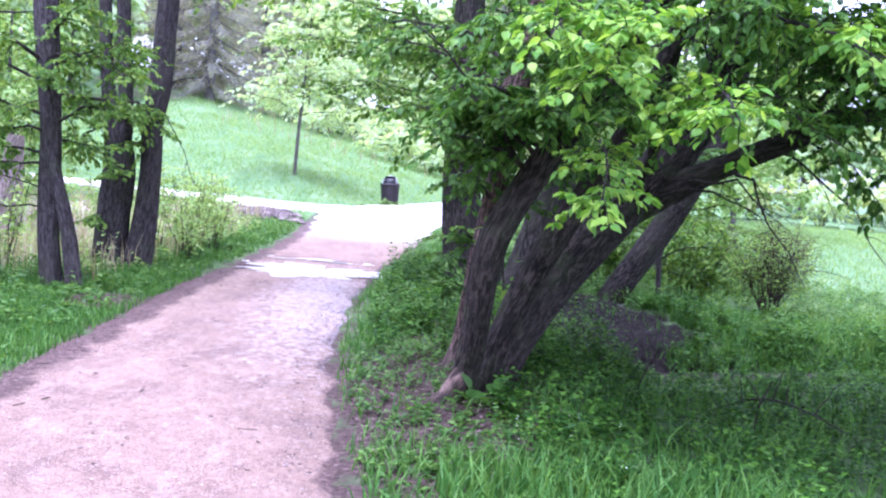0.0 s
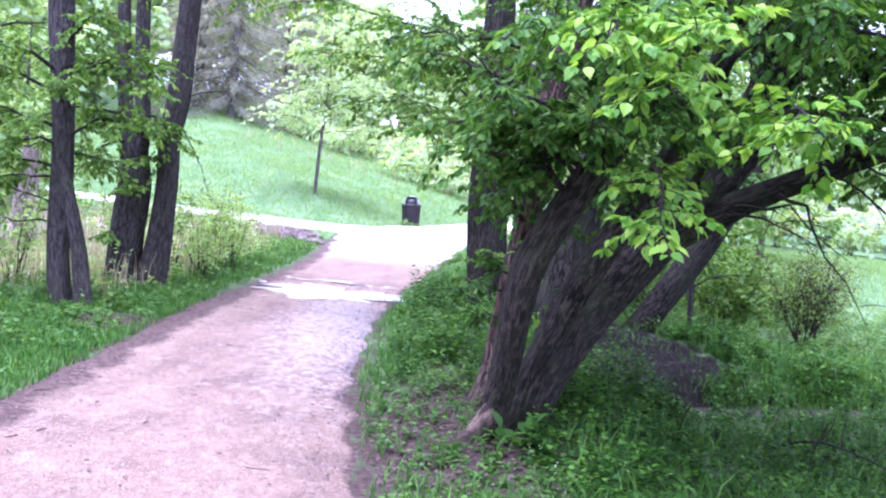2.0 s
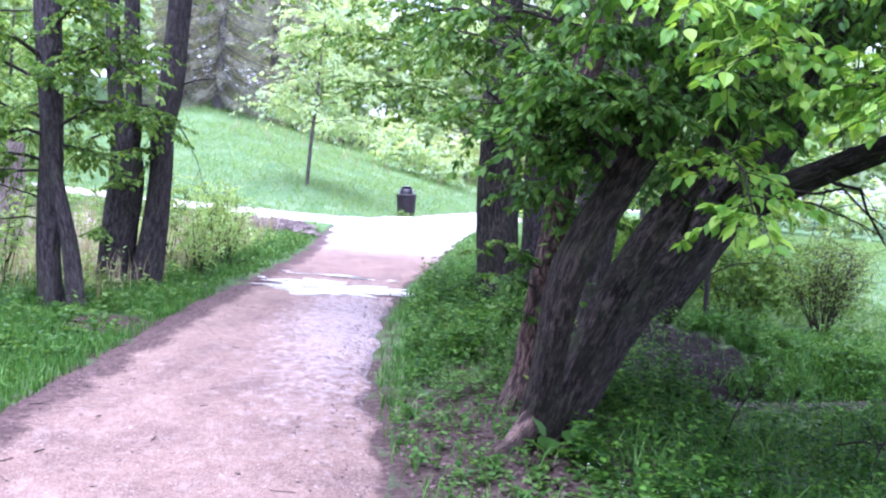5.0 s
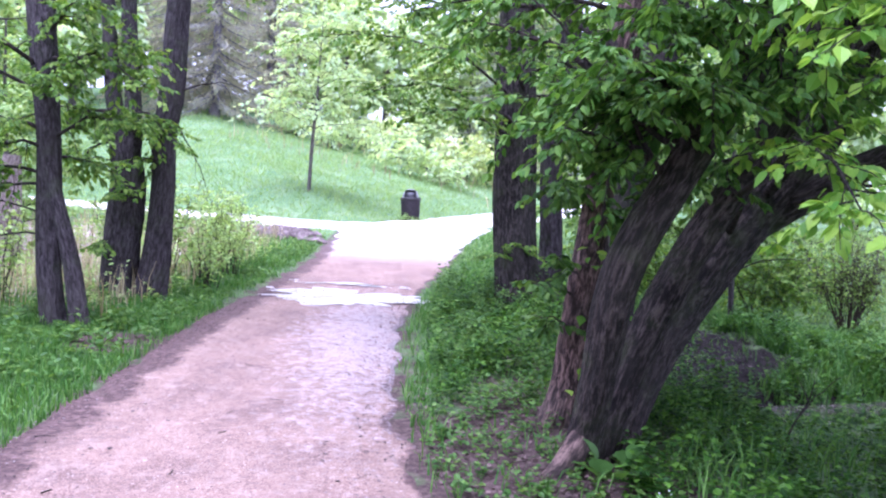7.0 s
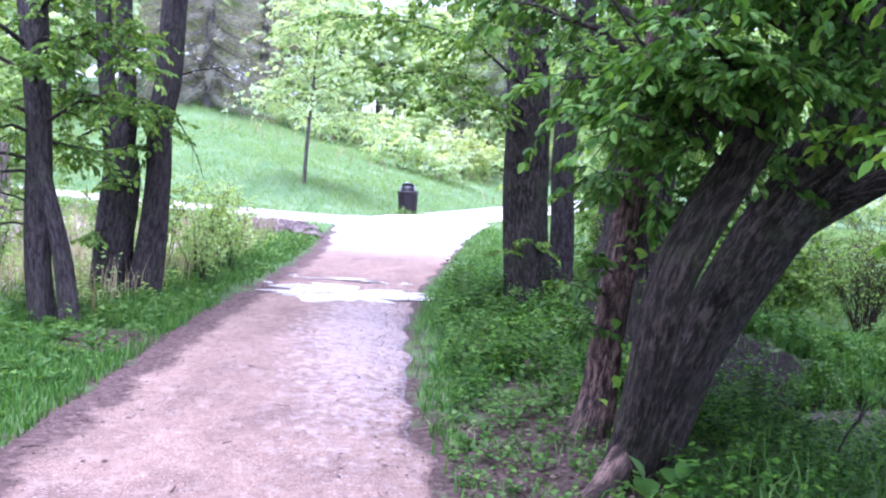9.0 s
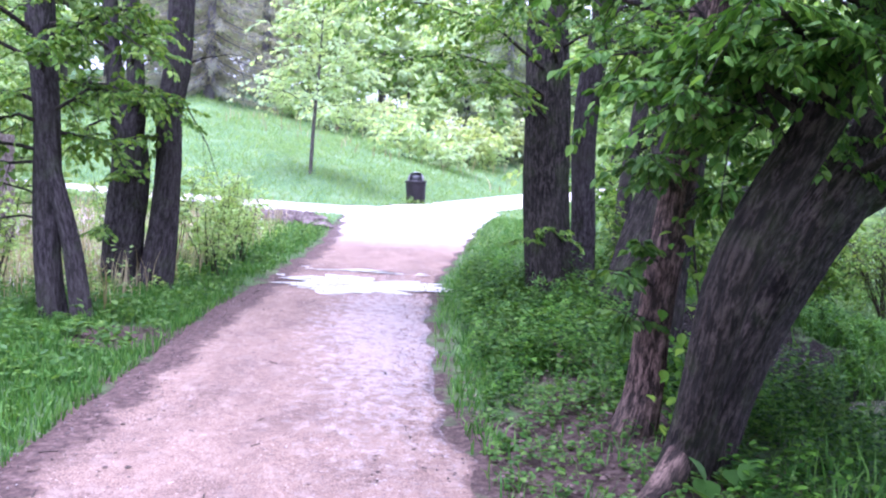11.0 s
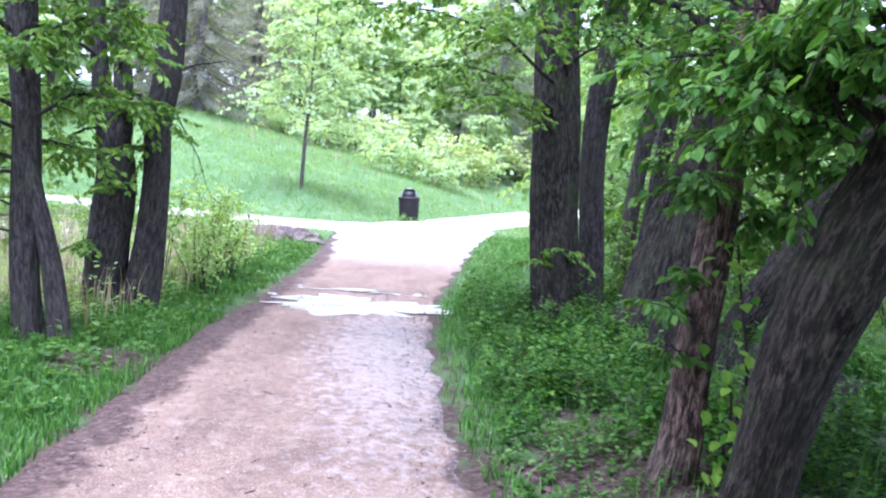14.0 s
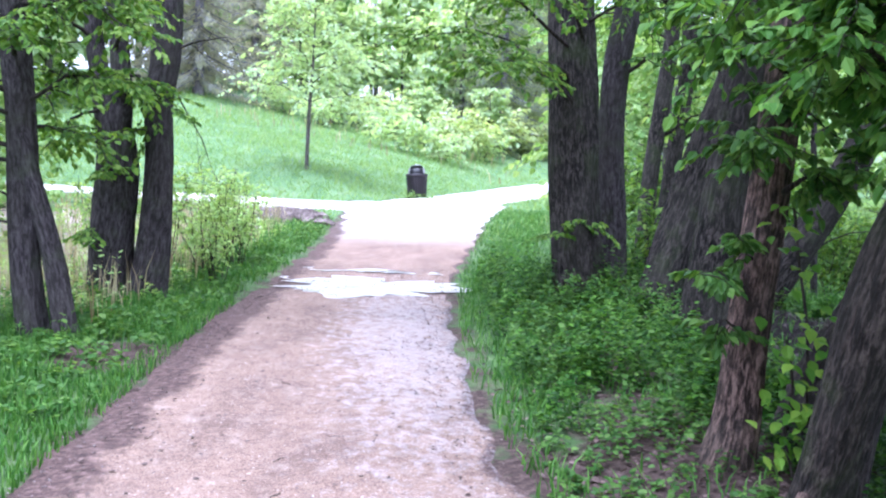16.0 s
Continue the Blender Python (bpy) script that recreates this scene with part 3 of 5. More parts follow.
def herb_mesh(name, x, y, height, leaf, mat, per=12, reach=0.5, shape=OVATE):
    """Leafy weeds: thin upright plants with leaves set round them."""
    n = len(x)
    h = height * rng.uniform(0.3, 1.2, n) * (0.75 + 0.5 * np.sin(2.9 * x + 1.7 * y) * np.sin(2.3 * y - 1.2 * x))
    z = ground_z(x, y)
    hx, hy = np.repeat(x, per), np.repeat(y, per)
    u = rng.uniform(0.12, 1.0, n * per)
    a = rng.uniform(0, 2 * np.pi, n * per)
    rad = np.repeat(h, per) * reach * rng.uniform(0.0, 0.6, n * per) * (1.15 - u)
    pos = np.stack([hx + np.cos(a) * rad, hy + np.sin(a) * rad, np.repeat(z, per) + u * np.repeat(h, per)], 1)
    along = np.stack([np.cos(a), np.sin(a), rng.uniform(-0.35, 0.6, n * per)], 1)
    up = np.array([0, 0, 1.0]) + unit(n * per) * 0.4
    return leaf_mesh(name, pos, along, up, leaf * rng.uniform(0.5, 1.2, n * per), mat, shape)


def stuff(name, me, label, category):
    return tagged(new(name, me), label, category, "", "stuff")


# ---- ground, trail, water ----
def spaced(lo, hi, near_lo, near_hi, step, grow):
    a = [near_lo]
    while a[-1] < near_hi:
        a.append(a[-1] + step)
    k = step
    while a[-1] < hi:
        k *= grow
        a.append(a[-1] + k)
    k = step
    while a[0] > lo:
        k *= grow
        a.insert(0, a[0] - k)
    return np.array(a)


gx, gy = spaced(-1500, 1500, -14, 12, 0.22, 1.09), spaced(-1500, 1800, 3, 40, 0.22, 1.09)
X, Y = np.meshgrid(gx, gy)
off = trail_distance(X, Y)
Z = ground_z(X, Y) - 0.05 * smooth((-off - 0.02) / 0.3)
nx, ny = len(gx), len(gy)
I, J = np.meshgrid(np.arange(ny - 1), np.arange(nx - 1), indexing="ij")
F = np.stack([I * nx + J, I * nx + J + 1, (I + 1) * nx + J + 1, (I + 1) * nx + J], -1).reshape(-1, 4)
me = mesh_of("ground", np.stack([X, Y, Z], -1).reshape(-1, 3), F, GROUND, True)
creek_d = creek_distance(X, Y)
right_off = X - np.interp(Y, TRAIL_Y, TRAIL_RIGHT)
def mound(x, y):
    """The litter-covered creek bank below the leaning trees, and the bare patch under the brush."""
    w = 0.16 * np.sin(3.1 * x + 2.3 * np.sin(1.9 * y)) + 0.13 * np.sin(5.7 * y - 2.9 * x) + 0.08 * np.sin(11.3 * x + 7.1 * y)
    return np.maximum(smooth(2.1 + 2 * w - 2 * np.hypot((x - 2.35) / 2.0, (y - 15.4) / 2.2)), smooth(1.8 + 2 * w - 2 * np.hypot((x - 6.0) / 1.5, (y - 19.4) / 1.3)))


bare = 0.85 * smooth((1.15 - creek_d) / 0.5) * smooth((24 - Y) / 4) + 0.8 * mound(X, Y) + 0.62 * smooth((Y - 3) / 2) * smooth(1 - np.abs(right_off - 1.2) / 1.5) * smooth((19 - Y) / 3) + 0.5 * smooth((1.9 - right_off) / 0.8) * smooth(right_off / 0.3) * smooth((11 - Y) / 1.5) * smooth((Y - 5.2) / 1.5) + 0.5 * smooth(1 - np.hypot((X + 7.9) / 1.6, (Y - 21.5) / 2.6)) + 0.55 * smooth(1 - off / 0.35) + 0.9 * smooth(1.6 - 1.6 * np.hypot((X + 4.2) / 0.6, (Y - 12.6) / 1.0))
me.attributes.new("bare", "FLOAT", "POINT").data.foreach_set("value", bare.ravel().astype(np.float32))
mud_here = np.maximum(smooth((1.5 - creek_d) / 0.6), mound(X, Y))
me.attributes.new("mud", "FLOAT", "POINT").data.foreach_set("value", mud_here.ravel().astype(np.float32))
dry = smooth((-4.7 - X) / 0.8) * smooth((Y - 13.5) / 3) * smooth((28.5 - Y) / 2) * smooth((X + 16) / 3)
me.attributes.new("dry", "FLOAT", "POINT").data.foreach_set("value", dry.ravel().astype(np.float32))
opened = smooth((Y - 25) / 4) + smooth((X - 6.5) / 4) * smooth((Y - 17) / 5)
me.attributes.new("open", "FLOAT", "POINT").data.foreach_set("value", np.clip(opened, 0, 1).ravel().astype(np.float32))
tagged(new("ground", me), "grassy woodland floor rising to a green hillside", "ground", "", "structure")

# the trail: all cells inside its edge
STEP = 0.13
tx, ty = np.arange(-24, 14, STEP), np.arange(-14, 72, STEP)
X, Y = np.meshgrid(tx, ty)
off = trail_distance(X, Y) + 0.07 * np.sin(2.3 * Y + 1.1 * np.sin(3.7 * X)) * np.sin(1.1 * Y + 0.5) + 0.05 * np.sin(5.3 * Y + X)
Z = ground_z(X, Y) + 0.03 * smooth(-off / 0.5) - 0.045 * smooth((off + 0.05) / 0.15) + 0.006 * np.sin(4.1 * X + np.sin(1.3 * Y)) * np.sin(2.9 * Y + 0.7)
hollow = 0.045 * smooth(1.1 - np.hypot((X + 2.35) / 1.75, (Y - 17.9) / 1.9)) + 0.01 * smooth(1 - np.hypot((X + 2.4) / 2.0, (Y - 18.4) / 3.2)) * (np.sin(5.1 * X + 2 * np.sin(2.3 * Y)) + np.sin(6.3 * Y + 1.7 * np.sin(3.1 * X)))
Z = Z - hollow
keep = (off[:-1, :-1] < 0.14) & (off[1:, :-1] < 0.14) & (off[:-1, 1:] < 0.14) & (off[1:, 1:] < 0.14)
nx, ny = len(tx), len(ty)
I, J = np.nonzero(keep)
F = np.stack([I * nx + J, I * nx + J + 1, (I + 1) * nx + J + 1, (I + 1) * nx + J], -1)
used, inv = np.unique(F, return_inverse=True)
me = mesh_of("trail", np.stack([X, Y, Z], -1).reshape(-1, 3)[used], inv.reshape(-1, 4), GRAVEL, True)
left_side = smooth((np.interp(Y, TRAIL_Y, TRAIL_LEFT) + 1.1 - X) / 0.8)
width = (0.22 + (0.5 + 0.3 * smooth(1 - np.abs(Y - 14.5) / 7)) * left_side) * (1 - 0.75 * smooth((Y - 24) / 5))
verge = smooth((off + width) / (width + 0.05)).ravel()[used]
wet = (smooth((1.5 - np.hypot((X + 1.65 + 0.07 * (Y - 14)) / 1.35, (Y - 14.0) / 8.0)) / 1.5) * 0.78).ravel()[used]
me.attributes.new("verge", "FLOAT", "POINT").data.foreach_set("value", verge.astype(np.float32))
me.attributes.new("wet", "FLOAT", "POINT").data.foreach_set("value", wet.astype(np.float32))
# mask of the far gravel's pale stone and painted-in brightness
pale_glare_far = smooth((Y - 22.5) / 5).ravel()[used]
me.attributes.new("pale", "FLOAT", "POINT").data.foreach_set("value", pale_glare_far.astype(np.float32))
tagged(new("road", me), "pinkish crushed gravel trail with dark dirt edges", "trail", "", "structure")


def puddle(cx, cy, rx, ry, level, label, seed):
    a = np.linspace(0, 2 * np.pi, 96, endpoint=False)
    r = 1 + 0.2 * np.sin(3 * a + seed) + 0.16 * np.sin(7 * a + 2 * seed) + 0.1 * np.sin(13 * a + seed) + 0.08 * np.sin(22 * a + seed)
    v, f = [(cx, cy, level)], []
    for q in (0.5, 1.0):
        v += [(cx + rx * q * k * np.cos(t), cy + ry * q * k * np.sin(t), level) for t, k in zip(a, r)]
    bm = bmesh.new()
    vs = [bm.verts.new(p) for p in v]
    for i in range(96):
        j = (i + 1) % 96
        bm.faces.new((vs[0], vs[1 + i], vs[1 + j]))
        bm.faces.new((vs[1 + i], vs[97 + i], vs[97 + j], vs[1 + j]))
    me = bpy.data.meshes.new("puddle")
    bm.to_mesh(me)
    bm.free()
    me.materials.append(PUDDLE_SHEEN)
    return tagged(new("puddle", me), label, "puddle")


for px_, py_, rx_, ry_, level_, seed_ in ((-2.35, 17.75, 1.2, 1.0, 0.013, 1.0), (-2.7, 19.7, 0.75, 0.42, 0.029, 2.2), (-1.85, 19.5, 0.4, 0.25, 0.029, 3.3)):
    puddle(px_, py_, rx_, ry_, level_, "shallow rain puddle reflecting pale sky on the gravel trail", seed_)
c = np.array([(30, 11.4), (14, 15.2), (9, 15.5), (6, 14.9), (4.6, 14.3), (3.4, 13.8), (2.6, 13.4), (2.1, 12.9)])
pts = curve_points(np.hstack([c, np.zeros((len(c), 1)), np.full((len(c), 1), 0.85)]), 6)
d = np.gradient(pts[:, :2], axis=0)
d /= np.linalg.norm(d, axis=1)[:, None]
sidew = np.stack([-d[:, 1], d[:, 0]], 1)
v = np.concatenate([np.hstack([pts[:, :2] + sidew * s, np.full((len(pts), 1), -0.58)]) for s in (-0.55, 0.55)])
k = np.arange(len(pts) - 1)
tagged(new("water", mesh_of("creek", v, np.stack([k, k + 1, k + 1 + len(pts), k + len(pts)], 1), WATER)), "narrow muddy creek between leafy banks", "creek", "", "structure")


# ---- trees along the trail, right side ----
A1 = [(0.29, 8.68, -0.25, 0.13), (0.305, 8.66, 0.05, 0.108), (0.365, 8.56, 0.39, 0.102), (0.405, 8.42, 0.81, 0.108), (0.45, 8.27, 1.29, 0.122), (0.56, 8.22, 1.64, 0.124), (0.88, 8.32, 2.20, 0.118), (1.25, 8.57, 2.76, 0.106), (1.53, 8.81, 3.23, 0.094)]
A2 = [(0.52, 8.98, -0.3, 0.17), (0.6, 9.06, 0.01, 0.15), (0.79, 9.42, 0.43, 0.165), (1.06, 9.82, 0.89, 0.205), (1.44, 10.22, 1.36, 0.225), (1.89, 10.58, 1.85, 0.22), (2.37, 10.88, 2.38, 0.2), (2.75, 11.13, 2.95, 0.18), (3.00, 11.28, 3.57, 0.165), (3.15, 11.43, 4.25, 0.15)]
A4 = [(0.44, 8.8, -0.25, 0.11), (0.48, 8.84, 0.05, 0.1), (0.6, 8.92, 0.5, 0.105), (0.8, 9.02, 1.0, 0.125), (1.08, 9.1, 1.55, 0.125), (1.45, 9.2, 2.15, 0.115), (1.8, 9.35, 2.8, 0.1), (2.0, 9.5, 3.5, 0.085)]
A3 = [(1.8, 10.55, 1.68, 0.17), (1.94, 10.63, 1.78, 0.176), (2.38, 10.65, 2.02, 0.136), (2.75, 10.58, 2.23, 0.116), (3.20, 10.50, 2.46, 0.112), (3.78, 10.43, 2.74, 0.108), (4.3, 10.4, 2.9, 0.1), (5.4, 10.3, 3.05, 0.06)]
A5 = [(0.78, 10.16, -0.3, 0.17), (0.83, 10.16, 0.19, 0.150), (0.92, 10.24, 0.42, 0.140), (1.07, 10.31, 0.69, 0.130), (1.27, 10.43, 0.94, 0.125), (1.51, 10.56, 1.23, 0.120), (1.76, 10.70, 1.62, 0.110)]
F0 = [(2.01, 17.34, -1.31, 0.270), (2.43, 17.40, -0.60, 0.250), (2.97, 17.49, 0.31, 0.230), (3.65, 17.59, 1.37, 0.210), (4.14, 17.67, 2.32, 0.190), (4.53, 17.76, 3.31, 0.170), (4.74, 17.85, 4.29, 0.150)]
near_and_shade_limbs = [
    ((1.94, 10.6, 1.9), (1.55, 5.3, 2.35), 0.05, 26, 0.42, "leafy"), ((2.1, 10.7, 2.1), (0.95, 5.2, 2.75), 0.05, 26, 0.42, "leafy"),
    ((1.21, 8.55, 2.7), (0.3, 6.2, 2.85), 0.045, 24, 0.42, "leafy"), ((1.6, 10.3, 1.6), (0.98, 5.8, 1.85), 0.035, 18, 0.35, "leafy"),
    ((2.6, 11.0, 2.8), (2.3, 5.6, 2.75), 0.05, 28, 0.5, "leafy"), ((2.5, 10.9, 2.6), (2.5, 6.6, 2.35), 0.045, 22, 0.5, "leafy"),
    ((1.27, 8.6, 2.8), (0.9, 6.6, 3.1), 0.045, 26, 0.5, "leafy"), ((2.8, 11.1, 3.2), (1.7, 6.4, 3.2), 0.05, 30, 0.55, "leafy"),
    ((0.88, 8.32, 2.2), (-0.25, 8.5, 2.45), 0.035, 24, 0.45, "leafy"),
    ((0.94, 8.35, 2.3), (0.35, 7.9, 2.55), 0.035, 24, 0.45, "leafy"), ((1.25, 8.57, 2.76), (-0.5, 8.7, 3.1), 0.04, 26, 0.5, "leafy"),
    ((1.9, 9.4, 3.0), (1.15, 9.0, 2.35), 0.035, 24, 0.42, "leafy"), ((1.5, 9.2, 2.2), (1.0, 9.3, 2.0), 0.03, 20, 0.38, "leafy"), ((1.9, 9.4, 3.0), (1.7, 8.6, 2.6), 0.035, 26, 0.45, "leafy"),
    ((1.52, 8.81, 3.2), (0.2, 7.6, 3.6), 0.04, 30, 0.6, "leafy"),
    ((3.3, 10.5, 2.5), (3.5, 8.2, 2.6), 0.04, 26, 0.55, "leafy"), ((3.8, 10.4, 2.75), (4.6, 8.6, 3.0), 0.04, 26, 0.6, "leafy"),
    ((3.4, 10.5, 2.6), (4.3, 7.4, 3.7), 0.05, 34, 0.75, "leafy"), ((3.6, 10.5, 2.7), (5.2, 8.3, 3.9), 0.05, 34, 0.75, "leafy"), ((2.9, 11.2, 3.3), (3.3, 6.9, 4.0), 0.05, 34, 0.75, "leafy"), ((3.0, 11.2, 3.4), (4.5, 6.2, 4.4), 0.05, 36, 0.8, "leafy"), ((1.51, 8.8, 3.2), (2.2, 5.6, 4.0), 0.05, 34, 0.75, "leafy"),
    # limbs ending above 5 m are unseen, added to shade trail and bank
    ((3.1, 11.4, 4.2), (2.9, 3.4, 5.4), 0.06, 60, 0.95, "leafy"), ((3.1, 11.4, 4.3), (3.9, 4.8, 5.2), 0.06, 46, 0.95, "leafy"),
    ((1.4, 9.0, 4.6), (-1.6, 6.6, 6.0), 0.06, 40, 0.9, "leafy"),
    ((3.1, 11.4, 4.8), (1.2, 6.2, 6.4), 0.05, 90, 1.3, "leafy"), ((3.1, 11.4, 4.8), (3.6, 6.2, 6.1), 0.05, 90, 1.3, "leafy"), ((1.9, 9.5, 4.6), (0.6, 7.0, 5.9), 0.045, 80, 1.2, "leafy"), ((3.1, 11.4, 5.0), (4.6, 7.6, 6.4), 0.05, 64, 1.1, "leafy"), ((3.1, 11.4, 5.2), (2.2, 7.4, 6.6), 0.05, 64, 1.1, "leafy"), ((3.1, 11.4, 5.4), (5.6, 9.6, 6.8), 0.05, 64, 1.1, "leafy"), ((1.9, 9.5, 4.6), (0.2, 8.6, 6.2), 0.045, 56, 1.0, "leafy"), ((3.1, 11.4, 5.6), (1.6, 11.6, 6.6), 0.045, 56, 1.0, "leafy"),
    ((3.1, 11.4, 4.9), (4.5, 6.4, 5.9), 0.05, 120, 1.2, "leafy"), ((3.1, 11.4, 5.0), (5.9, 8.0, 6.2), 0.05, 120, 1.2, "leafy"), ((3.1, 11.4, 4.8), (3.4, 5.4, 5.8), 0.05, 120, 1.2, "leafy"), ((3.1, 11.4, 5.2), (6.3, 10.5, 6.3), 0.05, 80, 1.2, "leafy"), ((3.1, 11.4, 5.0), (4.4, 9.0, 6.4), 0.05, 80, 1.2, "leafy"),
    ((3.1, 11.4, 5.0), (7.2, 9.2, 6.0), 0.05, 110, 1.3, "leafy"), ((3.1, 11.4, 5.0), (6.4, 12.2, 6.2), 0.05, 90, 1.3, "leafy"), ((3.1, 11.4, 4.8), (2.4, 6.6, 5.6), 0.05, 90, 1.2, "leafy"), ((3.1, 11.4, 4.9), (5.2, 6.8, 5.2), 0.05, 90, 1.2, "leafy"),
    ((3.4, 10.45, 2.55), (3.75, 9.0, 2.0), 0.015, 11, 0.3, "leafy"), ((3.0, 11.2, 3.3), (3.1, 8.6, 3.0), 0.035, 40, 0.6, "leafy"), ((3.8, 10.4, 2.75), (3.5, 8.8, 3.2), 0.035, 40, 0.6, "leafy"),
    ((0.76, 8.28, 2.0), (-0.05, 7.95, 2.25), 0.03, 18, 0.4, "leafy"), ((0.91, 8.34, 2.25), (0.1, 7.2, 2.6), 0.03, 20, 0.42, "leafy"),
    ((3.4, 10.5, 2.7), (2.6, 7.4, 3.15), 0.04, 34, 0.55, "leafy"), ((3.8, 10.4, 2.8), (3.3, 7.2, 3.0), 0.04, 34, 0.6, "leafy"), ((3.6, 10.4, 2.9), (3.6, 7.6, 3.5), 0.04, 38, 0.7, "leafy"), ((4.2, 10.4, 2.9), (4.2, 8.2, 2.9), 0.04, 34, 0.6, "leafy"), ((4.3, 10.4, 2.9), (4.9, 8.6, 3.4), 0.04, 36, 0.7, "leafy"), ((2.9, 11.2, 3.2), (2.5, 7.2, 3.6), 0.045, 40, 0.7, "leafy"), ((1.9, 9.4, 3.0), (2.0, 6.4, 3.2), 0.04, 34, 0.6, "leafy"), ((4.6, 10.4, 2.95), (5.4, 9.4, 2.7), 0.035, 24, 0.5, "leafy"),
    ((1.25, 8.57, 2.76), (0.6, 5.5, 2.72), 0.03, 20, 0.42, "leafy"), ((1.25, 8.57, 2.76), (0.95, 5.6, 2.5), 0.03, 18, 0.4, "leafy"),
    ((1.0, 8.4, 2.4), (0.75, 7.4, 2.45), 0.025, 28, 0.45, "leafy"), ((1.3, 8.6, 2.8), (1.2, 7.5, 2.5), 0.03, 30, 0.48, "leafy"), ((0.8, 8.3, 2.1), (0.1, 8.0, 2.5), 0.025, 28, 0.45, "leafy"), ((1.25, 8.57, 2.76), (0.5, 7.9, 2.9), 0.03, 30, 0.5, "leafy"),
    ((0.72, 8.22, 1.95), (-0.38, 8.2, 3.13), 0.022, 8, 0.35, "bare"), ((2.4, 10.65, 2.05), (3.0, 8.9, 1.7), 0.02, 6, 0.35, "bare"),
    ((2.8, 10.58, 2.25), (3.1, 8.7, 1.25), 0.022, 6, 0.4, "bare"), ((3.2, 10.5, 2.45), (3.9, 8.9, 1.4), 0.02, 5, 0.4, "bare"),
    ((2.1, 10.64, 1.85), (2.9, 9.2, 1.75), 0.022, 7, 0.35, "bare"),
]
tree("leaning_tree", (0.5, 8.8), "leaning multi-stemmed maple with dark furrowed bark and overhanging leaves", "tree",
     [extend(A1, 7.5), extend(A2, 7.5), A3, extend(A5, 6.0), extend(A4, 6.5)], near_and_shade_limbs, BARK_WARM, LEAF_NEAR, 0.076, 30, 0.12, 0.28, 28,
     auto=((0, 3.3, 7.2, 16, 3.4), (1, 3.3, 7.2, 16, 3.4), (3, 3.2, 5.8, 9, 2.8)), loose=5.9)

B = [(0.27, 9.8, -0.25, 0.18), (0.29, 9.80, 0.07, 0.145), (0.35, 9.83, 0.37, 0.123), (0.385, 9.87, 0.81, 0.117), (0.44, 9.91, 1.29, 0.12), (0.50, 9.95, 1.77, 0.118), (0.55, 9.99, 2.24, 0.115), (0.61, 10.04, 2.72, 0.118), (0.68, 10.08, 3.20, 0.111)]
tree("vine_tree", (0.33, 9.8), "upright tree with reddish flaking bark and climbing leafy vine", "tree", [extend(B, 8.5)],
     [((0.6, 10.0, 2.7), (-0.7, 10.4, 3.2), 0.04, 22, 0.5, "leafy"), ((0.6, 10.0, 3.0), (-1.1, 11.3, 3.4), 0.04, 22, 0.5, "leafy"), ((0.55, 10.0, 2.3), (1.5, 10.9, 2.9), 0.04, 22, 0.5, "leafy"),
      ((0.4, 9.86, 1.05), (0.0, 9.45, 1.22), 0.01, 6, 0.2, "leafy"), ((0.42, 9.86, 1.2), (0.12, 9.4, 1.4), 0.01, 6, 0.2, "leafy"), ((0.38, 9.86, 0.8), (0.1, 9.5, 0.95), 0.01, 5, 0.18, "leafy"), ((0.5, 9.9, 1.7), (0.12, 9.25, 1.95), 0.02, 18, 0.3, "leafy"), ((0.52, 9.9, 2.0), (0.4, 9.2, 2.15), 0.022, 20, 0.32, "leafy"), ((0.55, 9.95, 2.3), (0.0, 9.4, 2.4), 0.025, 22, 0.36, "leafy"), ((0.5, 9.9, 1.6), (0.75, 9.3, 1.75), 0.02, 16, 0.3, "leafy"), ((0.58, 10.0, 2.5), (0.65, 9.3, 2.45), 0.025, 22, 0.36, "leafy")],
     BARK_RED, LEAF_MID, 0.08, 30, 0.14, 0.4, 22, auto=((0, 3.2, 8.2, 15, 3.0),))

E0 = [(1.12, 13.90, -0.60, 0.344), (1.15, 13.93, -0.38, 0.320), (1.22, 13.94, 0.34, 0.286), (1.29, 13.97, 1.21, 0.247), (1.40, 14.05, 2.03, 0.224), (1.53, 14.13, 2.95, 0.200), (1.61, 14.19, 3.60, 0.187)]
E1 = [(0.80, 15.60, -0.50, 0.304), (0.94, 15.65, -0.20, 0.287), (1.17, 15.81, 0.44, 0.27), (1.41, 15.98, 1.22, 0.24), (1.66, 16.06, 2.07, 0.2), (1.91, 16.14, 2.92, 0.157), (2.08, 16.21, 3.71, 0.141)]
tree("slanting_tree", (1.15, 13.9), "thick slanting twin trunks with deeply striped grey bark", "tree", [extend(E0, 9.5), extend(E1, 9)],
     [((1.5, 14.1, 2.8), (-0.2, 13.2, 3.3), 0.045, 24, 0.55, "leafy"), ((1.55, 14.1, 3.1), (2.8, 13.8, 3.1), 0.045, 24, 0.55, "leafy"), ((1.5, 14.1, 2.9), (0.9, 12.6, 3.4), 0.04, 20, 0.5, "leafy"), ((1.9, 16.1, 2.8), (3.2, 15.8, 2.6), 0.04, 24, 0.55, "leafy")],
     BARK, LEAF_MID, 0.085, 30, 0.14, 0.4, 22, auto=((0, 3.4, 9.2, 14, 3.0), (1, 3.4, 8.8, 11, 2.8)))

C = [(0.31, 16.34, -0.4, 0.42), (0.30, 16.36, -0.08, 0.381), (0.25, 16.41, 0.47, 0.32), (0.18, 16.49, 1.35, 0.29), (0.12, 16.58, 2.36, 0.275), (0.07, 16.67, 3.38, 0.268), (0.05, 16.74, 4.13, 0.26)]
